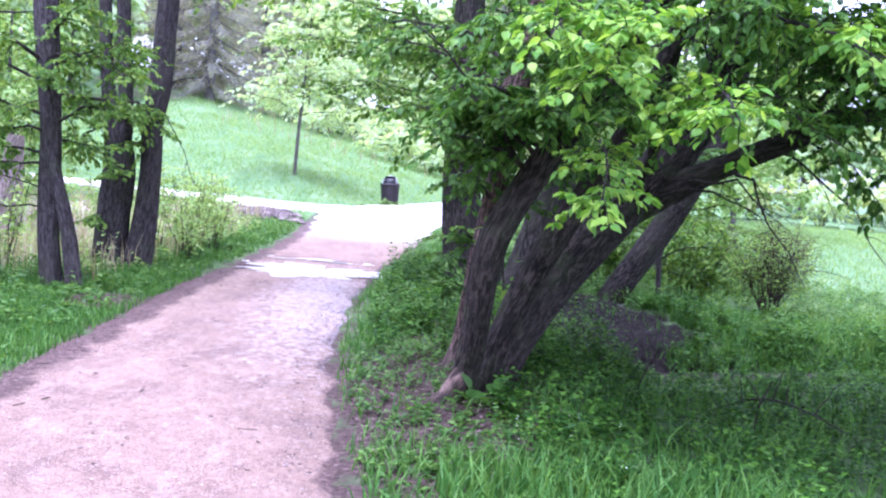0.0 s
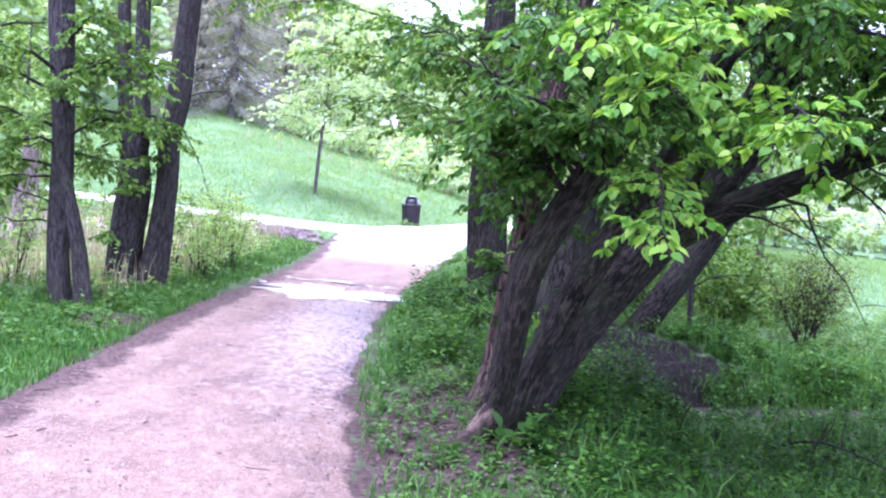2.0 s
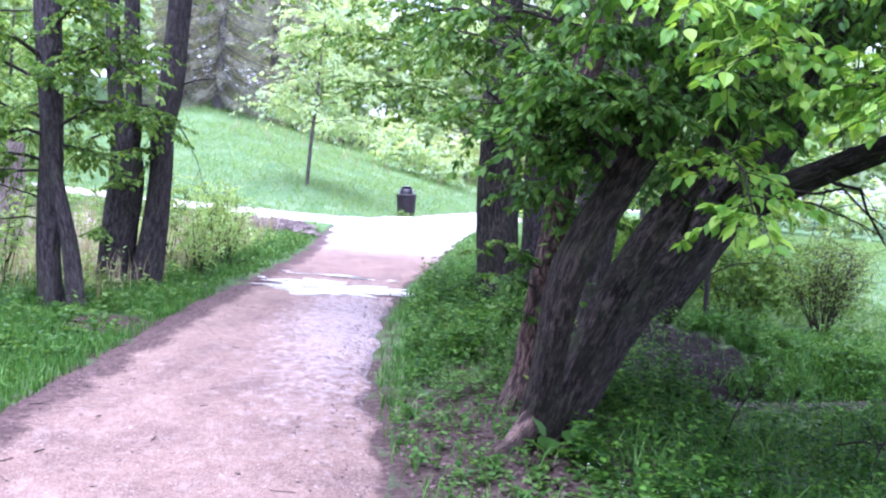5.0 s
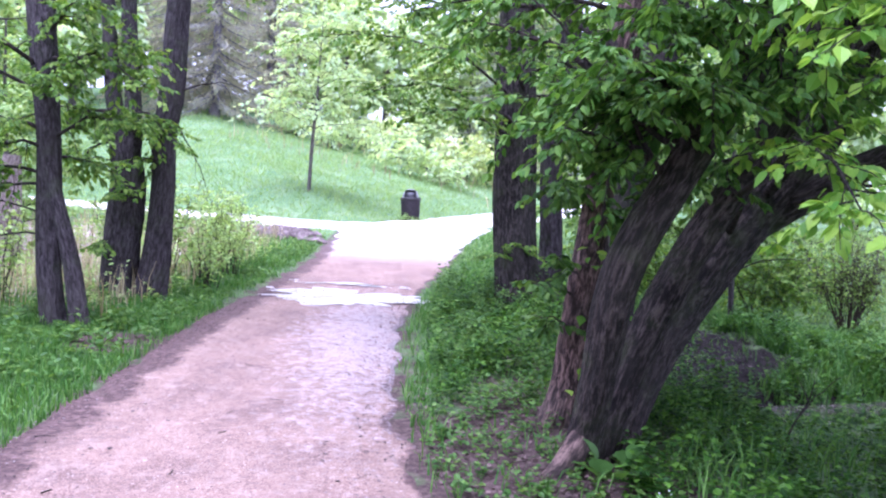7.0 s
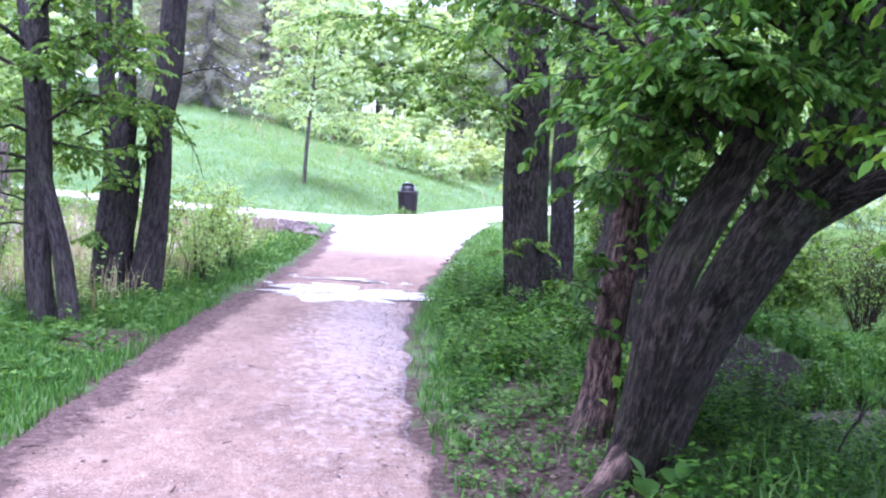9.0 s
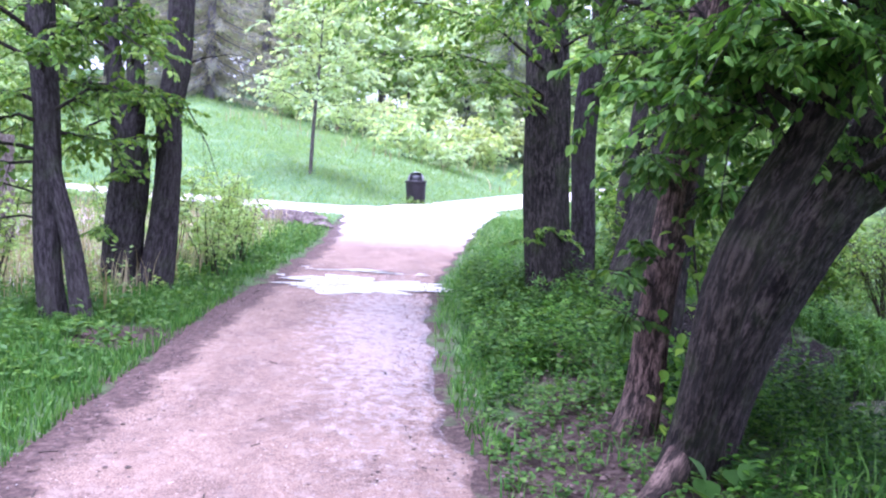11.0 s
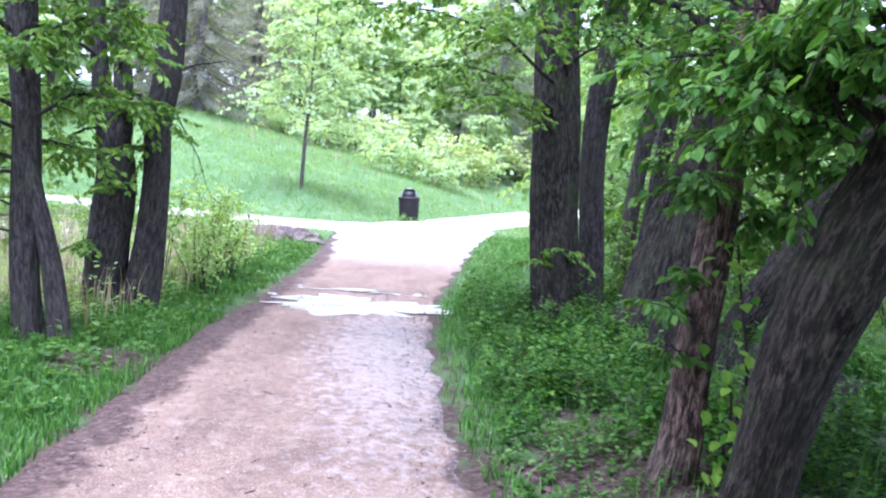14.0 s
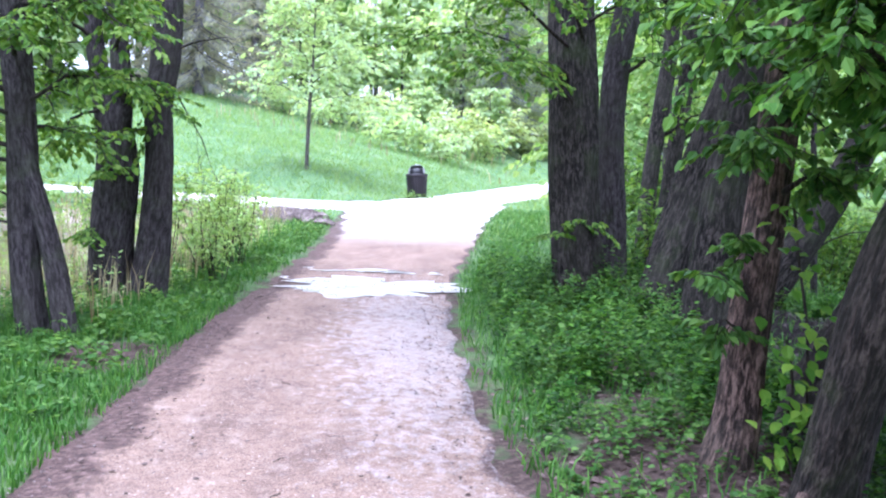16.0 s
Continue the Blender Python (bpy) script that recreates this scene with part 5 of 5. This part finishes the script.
for k in range(24):
    a = k * math.tau / 24
    c0, s0 = np.cos(a), np.sin(a)
    lo, hi = np.array([0.262 * c0, 0.262 * s0, 0.03]), np.array([0.298 * c0, 0.298 * s0, 0.63])
    side = np.array([-s0, c0, 0]) * 0.026
    out = np.array([c0, s0, 0]) * 0.014
    v = np.array([lo - side, lo + side, hi + side, hi - side, lo - side * 0.8 + out, lo + side * 0.8 + out, hi + side * 0.8 + out, hi - side * 0.8 + out])
    part("slat", mesh_of("slat", v, np.array([(4, 5, 6, 7), (0, 1, 5, 4), (1, 2, 6, 5), (2, 3, 7, 6), (3, 0, 4, 7)]), BIN_DARK), bin_ob)
v, f = lathe([(0.285, 0.63), (0.32, 0.64), (0.33, 0.66), (0.33, 0.695), (0.32, 0.71), (0.235, 0.715), (0.235, 0.63), (0.285, 0.63)], 36)
part("rim", mesh_of("rim", v, f, BIN_DARK, True), bin_ob)
prof = [(0.255, 0.68), (0.255, 0.76), (0.235, 0.83), (0.19, 0.89), (0.12, 0.935), (0.05, 0.955), (0.0, 0.96)]
v, f = lathe(prof, 36)
front = v[f].mean(1)
hole = (front[:, 1] < -0.05) & (front[:, 2] < 0.92) & (np.abs(front[:, 0]) < 0.185)
lid = part("lid", mesh_of("lid", v, f[~hole], BIN_LID, True), bin_ob, "grey domed lid with a dark opening")
# added black shell in place of the shaded hollow behind the opening
v, f = lathe([(0.225, 0.67), (0.22, 0.755), (0.195, 0.82), (0.13, 0.87), (0.0, 0.89)], 36)
part("liner", mesh_of("liner", v, f, BIN_BLACK, True), lid, "black shell standing for the dark inside of the opening")
bin_ob.scale = (1.0, 1.0, 1.1)
bin_ob.rotation_euler = (0, radians(-2.5), 0)


# ---- rocks at the trail corner ----
def rock(place, size, turn, label, seed):
    bm = bmesh.new()
    bmesh.ops.create_icosphere(bm, subdivisions=3, radius=1)
    for q in bm.verts:
        p = q.co.copy()
        k = 1 + 0.35 * noise.noise(p * 1.1 + Vector((seed, 0, 0))) + 0.14 * noise.noise(p * 3.3 + Vector((0, seed, 0)))
        for ax in (Vector((0.3, 0.2, 0.93)), Vector((-0.7, 0.5, 0.5)), Vector((0.6, -0.7, 0.3))):
            over = (p * k).dot(ax.normalized()) - 0.72
            if over > 0:
                p -= ax.normalized() * over / k
        q.co = Vector((p.x * k * size[0], p.y * k * size[1], p.z * k * size[2]))
    me = bpy.data.meshes.new("rock")
    bm.to_mesh(me)
    bm.free()
    me.materials.append(ROCK)
    ob = new("rock", me)
    ob.matrix_world = pose(place[0], place[1], float(ground_z(*place)) + size[2] * 0.3, 0, 0, turn)
    return tagged(ob, label, "rock", "rocks at the trail corner")


for place, size, turn, label, seed in (
        ((-4.75, 26.7), (0.42, 0.3, 0.24), 20, "large brown weathered rock at the trail corner", 1), ((-4.3, 26.4), (0.36, 0.28, 0.17), 70, "flat greyish rock in trailside grass", 2), ((-5.3, 27.6), (0.4, 0.3, 0.14), 130, "low pale rock half sunk in grass", 3),
        ((-5.9, 28.0), (0.35, 0.25, 0.12), 10, "low pale rock half sunk in grass", 4), ((-4.05, 26.0), (0.26, 0.2, 0.11), 200, "small grey rock beside the gravel", 5), ((-6.4, 28.3), (0.3, 0.24, 0.12), 80, "low pale rock half sunk in grass", 6), ((-4.9, 27.3), (0.3, 0.25, 0.16), 300, "brown weathered rock behind the larger one", 7), ((-4.5, 26.9), (0.28, 0.2, 0.2), 40, "jagged brown rock wedged among others", 8), ((-5.05, 26.9), (0.3, 0.2, 0.18), 110, "broken brown slab leaning on other rocks", 9),
        ((-5.6, 27.2), (0.26, 0.18, 0.12), 160, "small brown rock half sunk in grass", 10), ((-4.2, 26.9), (0.22, 0.18, 0.14), 250, "small broken rock at the gravel edge", 11), ((-5.35, 26.7), (0.22, 0.16, 0.12), 330, "small brown rock in trailside grass", 12), ((-6.1, 27.7), (0.24, 0.2, 0.12), 60, "small pale rock in trailside grass", 13)):
    rock(place, tuple(1.05 * s for s in size), turn, label, seed)


# ---- vine on the reddish tree, burdock at the leaning trunk ----
def vine(points, label, leaf, seed_label):
    ob = tagged(empty_at("vine", points[0][:3]), label, "vine")
    pts = curve_points([(*p, 0.009) for p in points], 6)
    child("stem", mesh_of("stem", *tube(pts, 5), TWIG, True), ob)
    for k in range(60):
        u = rng.uniform(0.05, 1) * (len(pts) - 1)
        p = pts[int(u), :3] + rng.normal(size=3) * np.array([0.09, 0.05, 0.09]) + np.array([0, -0.05, 0])
        d = Vector((rng.normal() * 0.8, -0.7, -0.5 + rng.normal() * 0.3)).normalized()
        side = d.cross(Vector((rng.normal() * 0.3, -0.3, 1))).normalized()
        one = part("leaf", LEAF_ONE["leaf"], ob)
        one.matrix_basis = Matrix.Translation(Vector(p) - ob.location) @ Matrix((side, d, side.cross(d))).transposed().to_4x4() @ Matrix.Scale(leaf * rng.uniform(0.6, 1.15), 4)


vine([(0.74, 9.62, 0.1), (0.68, 9.66, 0.5), (0.66, 9.68, 0.9), (0.6, 9.72, 1.3), (0.56, 9.74, 1.6)], "climbing vine with fresh lime leaves on a reddish trunk", 0.1, 1)
vine([(0.6, 9.55, 0.08), (0.55, 9.6, 0.35), (0.58, 9.62, 0.6), (0.54, 9.64, 0.85)], "thin vine with lime leaves against reddish bark", 0.09, 2)
BURDOCK = mesh_of("burdock_leaf", NEAR_LEAF * np.array([1.25, 1, 1.2]), NEAR_LEAF_F, LEAF_MID, True)
bd = tagged(empty_at("burdock", (0.5, 8.2, float(ground_z(0.5, 8.2)))), "large-leaved burdock plant at the leaning trunk", "plant")
for k, (a, tilt, s) in enumerate(((20, 20, 0.19), (110, 35, 0.18), (200, 25, 0.2), (260, 5, 0.24), (320, 8, 0.25), (70, 55, 0.16), (295, 40, 0.18))):
    leaf_ob = part("leaf", BURDOCK, bd)
    leaf_ob.matrix_basis = pose(0, 0, 0.06 + 0.02 * k, 0, 0, a) @ pose(0, 0.1, 0, tilt, 0, 0) @ Matrix.Scale(s, 4)

rt = np.array([(0.36, 8.6, 0.42, 0.06), (0.3, 8.52, 0.26, 0.085), (0.22, 8.46, 0.13, 0.09), (0.12, 8.41, 0.05, 0.07), (0.02, 8.38, -0.02, 0.03)])
tagged(new("root", bark_mesh("root", curve_points(rt, 6), 12, 0.2, 0.0, 3, BARK_RED)), "exposed reddish root at the foot of the leaning trunk", "root")

# ---- grass, weeds and litter ----
x, y = scatter(60000, (-9.5, -2.6, 5, 27))
off = trail_distance(x, y)
tuft = 0.5 + 0.5 * np.sin(4.1 * x + 1.9 * y) * np.sin(3.3 * y - 2.1 * x) + 0.35 * np.sin(9.1 * x - 6.7 * y)
k = (off > 0.02) & (rng.random(len(x)) < np.clip(1.25 - off / 4.5, 0.1, 1) * np.clip((off + 0.12) / 0.4, 0, 1) * np.clip(0.35 + tuft, 0, 1) * np.where(np.hypot((x + 4.2) / 0.45, (y - 12.6) / 0.8) < 1, 0.12, 1))
stuff("verge_grass", blades("verge_grass", x[k], y[k], 0.11 + 0.09 * np.clip(tuft[k], 0, 1), 0.012, GRASS), "bright green verge grass along the gravel trail", "grass")
x, y = scatter(26000, (-5.6, -2.8, 6, 16))
k = (trail_distance(x, y) > -0.05) & (np.hypot((x + 4.2) / 0.45, (y - 12.6) / 0.8) > rng.uniform(0.7, 1.3, len(x)))
stuff("verge_grass", blades("verge_grass", x[k], y[k], 0.12, 0.011, GRASS), "short green verge grass beside the damp trail edge", "grass")
x, y = scatter(70000, (-1.4, 3.4, 5, 30))
off = trail_distance(x, y)
k = (off > 0.02) & (rng.random(len(x)) < np.clip(1.15 - off / 2.2, 0.12, 1) * np.where((y < 11) & (y > 7.3) & (off > 0.25), 0.12, 1.0) * np.clip(0.3 + 0.9 * np.sin(3.7 * x + 2.1 * y) * np.sin(2.9 * y - 1.7 * x) + 0.4, 0.15, 1) * np.clip((off + 0.1) / 0.4, 0, 1))
stuff("bank_grass", blades("bank_grass", x[k], y[k], 0.18, 0.012, GRASS, 0.7), "tufted green grass on the trail bank", "grass")
x, y = scatter(3800, (0.2, 2.6, 4.4, 6.5))
k = trail_distance(x, y) > 0.5
stuff("tall_grass", blades("tall_grass", x[k], y[k], 0.32, 0.016, GRASS, 0.45), "tall fresh grass blades beside the path", "grass")
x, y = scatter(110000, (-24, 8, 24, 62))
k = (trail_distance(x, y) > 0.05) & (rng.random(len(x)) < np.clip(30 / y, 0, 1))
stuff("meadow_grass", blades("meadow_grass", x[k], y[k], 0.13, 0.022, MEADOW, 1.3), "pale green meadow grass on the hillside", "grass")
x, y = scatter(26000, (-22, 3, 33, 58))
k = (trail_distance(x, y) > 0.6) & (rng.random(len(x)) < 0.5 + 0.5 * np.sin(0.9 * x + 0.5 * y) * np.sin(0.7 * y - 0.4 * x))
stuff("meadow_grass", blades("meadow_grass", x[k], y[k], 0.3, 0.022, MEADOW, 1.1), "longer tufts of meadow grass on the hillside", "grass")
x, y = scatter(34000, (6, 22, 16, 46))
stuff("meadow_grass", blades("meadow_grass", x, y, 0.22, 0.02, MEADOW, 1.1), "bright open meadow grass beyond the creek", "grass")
x, y = scatter(4000, (-13, -4.5, 14, 28))
k = (trail_distance(x, y) > 0.9)
stuff("dry_stalks", blades("dry_stalks", x[k], y[k], 0.6, 0.014, STRAW, 0.3), "dry tan stalks among trailside weeds", "weeds")
x, y = scatter(220, (-12, 2, 48, 66))
stuff("dry_stalks", blades("dry_stalks", x, y, 0.7, 0.05, STRAW, 0.3), "dry tan stalks in the hillside meadow", "weeds")

BROAD = OVATE * np.array([1.4, 1, 1.3])


def patchy(x, y, grain=1.0):
    """Clumping of plants, 0 to 1."""
    return np.clip(0.5 + 0.5 * np.sin(grain * (3.1 * x + 1.3 * y)) * np.sin(grain * (2.7 * y - 1.1 * x)) + 0.3 * np.sin(grain * (5.3 * x - 4.1 * y)), 0, 1)


x, y = scatter(2600, (-0.9, 2.4, 10.6, 19))
off = trail_distance(x, y)
k = (off > 0.3) & (rng.random(len(x)) < 1.5 * patchy(x, y) - 0.2) & (rng.random(len(x)) < np.clip(0.1 + off / 1.3, 0, 1)) & (creek_distance(x, y) > 1.2) & (mound(x, y) < 0.4)
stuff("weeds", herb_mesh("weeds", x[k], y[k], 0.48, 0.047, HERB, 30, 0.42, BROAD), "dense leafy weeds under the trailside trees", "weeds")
x, y = scatter(1500, (-0.9, 2.0, 10.4, 19))
off = trail_distance(x, y)
k = (off > 0.3) & (creek_distance(x, y) > 1.2) & (rng.random(len(x)) < patchy(x + 5, y, 0.7)) & (mound(x, y) < 0.4)
stuff("weeds", herb_mesh("weeds", x[k], y[k], 0.64, 0.048, LEAF_MID, 32, 0.34, BROAD), "taller light green weeds among the undergrowth", "weeds")
x, y = scatter(4200, (0.6, 8.5, 5.6, 14.6))
k = (trail_distance(x, y) > 1.1) & (creek_distance(x, y) > 0.55) & (mound(x, y) < 0.4) & (rng.random(len(x)) < (0.35 + 0.8 * patchy(x, y)) * np.where((creek_distance(x, y) < 1.7) & (x < 3.6), 0.4, 1))
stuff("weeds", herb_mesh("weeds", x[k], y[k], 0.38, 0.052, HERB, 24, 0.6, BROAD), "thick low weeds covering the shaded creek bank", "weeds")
x, y = scatter(11000, (0.9, 10.0, 5.6, 14.8))
k = (trail_distance(x, y) > 1.0) & (creek_distance(x, y) > 0.8) & (rng.random(len(x)) < patchy(x + 2, y + 1, 0.8) * np.where(creek_distance(x, y) < 1.7, 0.3, 1)) & (mound(x, y) < 0.4)
stuff("bank_grass", blades("bank_grass", x[k], y[k], 0.36, 0.014, GRASS, 0.5), "tall shaded grass among the creek bank weeds", "grass")
x, y = scatter(900, (-0.7, 1.5, 5.0, 11.5))
k = (trail_distance(x, y) > 0.12) & (rng.random(len(x)) < 0.25 + patchy(x, y, 1.3))
stuff("weeds", herb_mesh("weeds", x[k], y[k], 0.17, 0.045, LEAF_MID, 14, 1.3, BROAD), "sparse low weeds on bare litter by the trail", "weeds")
x, y = scatter(14000, (3.2, 11, 13.4, 19))
k = (creek_distance(x, y) > 0.6) & (mound(x, y) < 0.35) & (rng.random(len(x)) < 0.3 + patchy(x, y, 0.8))
stuff("bank_grass", blades("bank_grass", x[k], y[k], 0.3, 0.014, GRASS, 0.6), "fresh grass on the far creek bank", "grass")
x, y = scatter(9000, (5.2, 12, 14, 20))
k = (creek_distance(x, y) > 1.0) & (mound(x, y) < 0.35) & (rng.random(len(x)) < 0.2 + patchy(x, y, 0.8))
stuff("bank_grass", blades("bank_grass", x[k], y[k], 0.3, 0.016, LEAF_LEFT, 0.6), "bright grass where the creek bank meets the meadow", "grass")
x, y = scatter(2600, (-5.8, -3.0, 6.5, 25))
k = (trail_distance(x, y) > 0.12) & (rng.random(len(x)) < 0.15 + patchy(x, y))
stuff("weeds", herb_mesh("weeds", x[k], y[k], 0.2, 0.07, LEAF_MID, 9, 1.1, BROAD), "low leafy weeds in the verge grass", "weeds")
x, y = scatter(3000, (-10, -4.2, 8, 25))
k = (trail_distance(x, y) > 0.8) & (rng.random(len(x)) < 0.2 + patchy(x, y, 0.6))
for here, mat, label in ((k & (y > 14.5) & (rng.random(len(x)) < 0.6), LEAF_LIME, "pale green trailside weeds"), (k & (y <= 14.5), LEAF_MID, "green leafy weeds under the forked tree")):
    stuff("weeds", herb_mesh("weeds", x[here], y[here], 0.5, 0.07, mat, 15, 0.7), label, "weeds")
x, y = scatter(2800, (1.6, 10, 13.5, 24))
k = (creek_distance(x, y) > 0.6) & (mound(x, y) < 0.3)
stuff("weeds", herb_mesh("weeds", x[k], y[k], 0.4, 0.08, LEAF_MID, 13, 0.8), "light green weeds on the far creek bank", "weeds")

x, y = scatter(900, (3.2, 7.5, 14.4, 17.6))
k = (creek_distance(x, y) > 0.5) & (mound(x, y) < 0.5)
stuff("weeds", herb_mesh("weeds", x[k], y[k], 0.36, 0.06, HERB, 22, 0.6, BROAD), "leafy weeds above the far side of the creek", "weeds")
x, y = scatter(9000, (3.2, 8.5, 14.2, 17.8))
k = (creek_distance(x, y) > 0.45) & (mound(x, y) < 0.5)
stuff("bank_grass", blades("bank_grass", x[k], y[k], 0.3, 0.014, GRASS, 0.6), "green grass above the far side of the creek", "grass")

x, y = scatter(40, (-2.75, -1.8, 33.85, 34.25))
stuff("bin_weeds", herb_mesh("bin_weeds", x, y, 0.3, 0.09, MEADOW, 10, 0.6), "green weeds growing at the foot of a litter bin", "weeds")

# dead leaves on the bare ground
x, y = scatter(40000, (-1.0, 8.0, 4.8, 20))
off, cr = trail_distance(x, y), creek_distance(x, y)
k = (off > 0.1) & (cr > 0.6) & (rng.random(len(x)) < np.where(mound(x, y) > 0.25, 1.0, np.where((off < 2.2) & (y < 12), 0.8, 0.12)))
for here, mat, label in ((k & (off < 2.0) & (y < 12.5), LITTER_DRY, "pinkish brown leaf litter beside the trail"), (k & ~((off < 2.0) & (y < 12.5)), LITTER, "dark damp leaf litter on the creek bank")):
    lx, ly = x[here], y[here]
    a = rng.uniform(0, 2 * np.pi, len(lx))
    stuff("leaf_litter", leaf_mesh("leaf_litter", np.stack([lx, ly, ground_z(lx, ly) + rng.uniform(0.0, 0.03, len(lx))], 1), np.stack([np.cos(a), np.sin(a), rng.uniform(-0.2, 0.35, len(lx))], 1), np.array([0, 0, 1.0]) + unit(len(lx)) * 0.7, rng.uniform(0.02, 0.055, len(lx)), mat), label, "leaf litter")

# flowering weeds by the path
x, y = scatter(24, (0.35, 1.5, 6.1, 7.3))
h = rng.uniform(0.2, 0.36, len(x))
stuff("flowering_weeds", herb_mesh("flowering_weeds", x, y, 0.4, 0.055, LEAF_MID, 20, 0.55), "light green flowering weeds beside the path", "weeds")
px_, py_ = np.repeat(x[:12], 4) + rng.normal(0, 0.012, 48), np.repeat(y[:12], 4) + rng.normal(0, 0.012, 48)
stuff("white_blossoms", leaf_mesh("white_blossoms", np.stack([px_, py_, ground_z(px_, py_) + np.repeat(h[:12], 4) + rng.normal(0, 0.02, len(px_))], 1), unit(len(px_)), unit(len(px_)), rng.uniform(0.007, 0.012, len(px_)), PETAL), "tiny white blossoms on trailside weeds", "flowers")


# ---- fallen branches ----
def fallen_branch(ctrl, label, twigs):
    base = ctrl[0]
    ob = tagged(empty_at("fallen_branch", base[:3]), label, "branch")
    pts = curve_points(ctrl, 6)
    child("stem", bark_mesh("stem", pts, 8, 0.1, 0.0, 2, TWIG), ob)
    for u in twigs:
        p = pts[int(u * (len(pts) - 1))]
        end = p[:3] + np.array([rng.uniform(-0.35, 0.35), rng.uniform(-0.2, 0.2), rng.uniform(0.12, 0.4)])
        child("twig", mesh_of("twig", *tube(limb_path(p[:3], end, 0.006), 5), TWIG, True), ob)


for ctrl, label, twigs in (
        ([(3.05, 10.6, -0.2, 0.011), (3.2, 9.9, 0.06, 0.009), (3.35, 9.2, 0.14, 0.008), (3.5, 8.5, 0.12, 0.005)], "thin dark fallen branch lying in creek bank weeds", (0.2, 0.45, 0.6, 0.8)),
        ([(1.95, 9.6, -0.1, 0.009), (2.0, 9.6, 0.2, 0.008), (2.1, 9.55, 0.45, 0.006), (2.12, 9.5, 0.62, 0.004)], "bare upright twig standing among weeds", (0.5, 0.7)),
        ([(2.9, 9.0, -0.1, 0.009), (2.92, 9.0, 0.15, 0.008), (3.0, 8.95, 0.42, 0.005)], "short bare twig standing among weeds", (0.6,))):
    fallen_branch(ctrl, label, twigs)


# ---- sticks and stones on the trail ----
def stick(x, y, length, turn):
    n = 6
    s = np.linspace(-0.5, 0.5, n)
    p = np.stack([s * length, 0.06 * length * np.sin(s * 5 + turn), np.full(n, 0.004), np.full(n, 0.004)], 1)
    ob = new("stick", mesh_of("stick", *tube(p, 5), TWIG, True))
    ob.matrix_world = pose(x, y, float(ground_z(x, y)) + 0.028, 0, 0, turn)
    return tagged(ob, "thin dark fallen stick lying on the gravel trail", "stick", "sticks on the trail")


for k in range(18):
    y = 6.3 + 12 * rng.random() ** 1.4
    lo, hi = np.interp(y, TRAIL_Y, TRAIL_LEFT) + 0.15, np.interp(y, TRAIL_Y, TRAIL_RIGHT) - 0.15
    stick(rng.uniform(lo, hi), y, rng.uniform(0.04, 0.16), rng.uniform(-180, 180))
n = 1800
y = rng.uniform(5.5, 20, n)
lo, hi = np.interp(y, TRAIL_Y, TRAIL_LEFT), np.interp(y, TRAIL_Y, TRAIL_RIGHT)
u = rng.random(n)
u = np.where(rng.random(n) < 0.5, u, np.where(u < 0.5, u * 0.3, 1 - (1 - u) * 0.3))
x = lo + (hi - lo) * u
oct_v = np.array([(1, 0, 0), (0, 1, 0), (-1, 0, 0), (0, -1, 0), (0, 0, 0.7), (0, 0, -0.7)])
oct_f = np.array([(0, 1, 4), (1, 2, 4), (2, 3, 4), (3, 0, 4), (1, 0, 5), (2, 1, 5), (3, 2, 5), (0, 3, 5)])
size = rng.uniform(0.004, 0.011, (n, 1, 1)) * rng.uniform(0.7, 1.3, (n, 6, 3))
v = oct_v[None] * size + np.stack([x, y, ground_z(x, y) + 0.028], 1)[:, None]
stuff("pebbles", mesh_of("pebbles", v.reshape(-1, 3), (oct_f[None] + (np.arange(n) * 6)[:, None, None]).reshape(-1, 3), ROCK), "loose pale pebbles on the gravel trail", "pebbles")
x, y = rng.uniform(-3.7, -0.4, 2200), rng.uniform(6, 19, 2200)
off = trail_distance(x, y)
k = (off < -0.05) & (rng.random(2200) < np.clip(0.3 + (off + 0.9), 0.25, 1))
x, y = x[k], y[k]
a = rng.uniform(0, 2 * np.pi, len(x))
stuff("leaf_scraps", leaf_mesh("leaf_scraps", np.stack([x, y, ground_z(x, y) + 0.034], 1), np.stack([np.cos(a), np.sin(a), rng.uniform(-0.1, 0.2, len(x))], 1), np.array([0, 0, 1.0]) + unit(len(x)) * 0.3, rng.uniform(0.015, 0.045, len(x)), LITTER_DRY), "scraps of dead leaves on the gravel trail", "leaf litter")
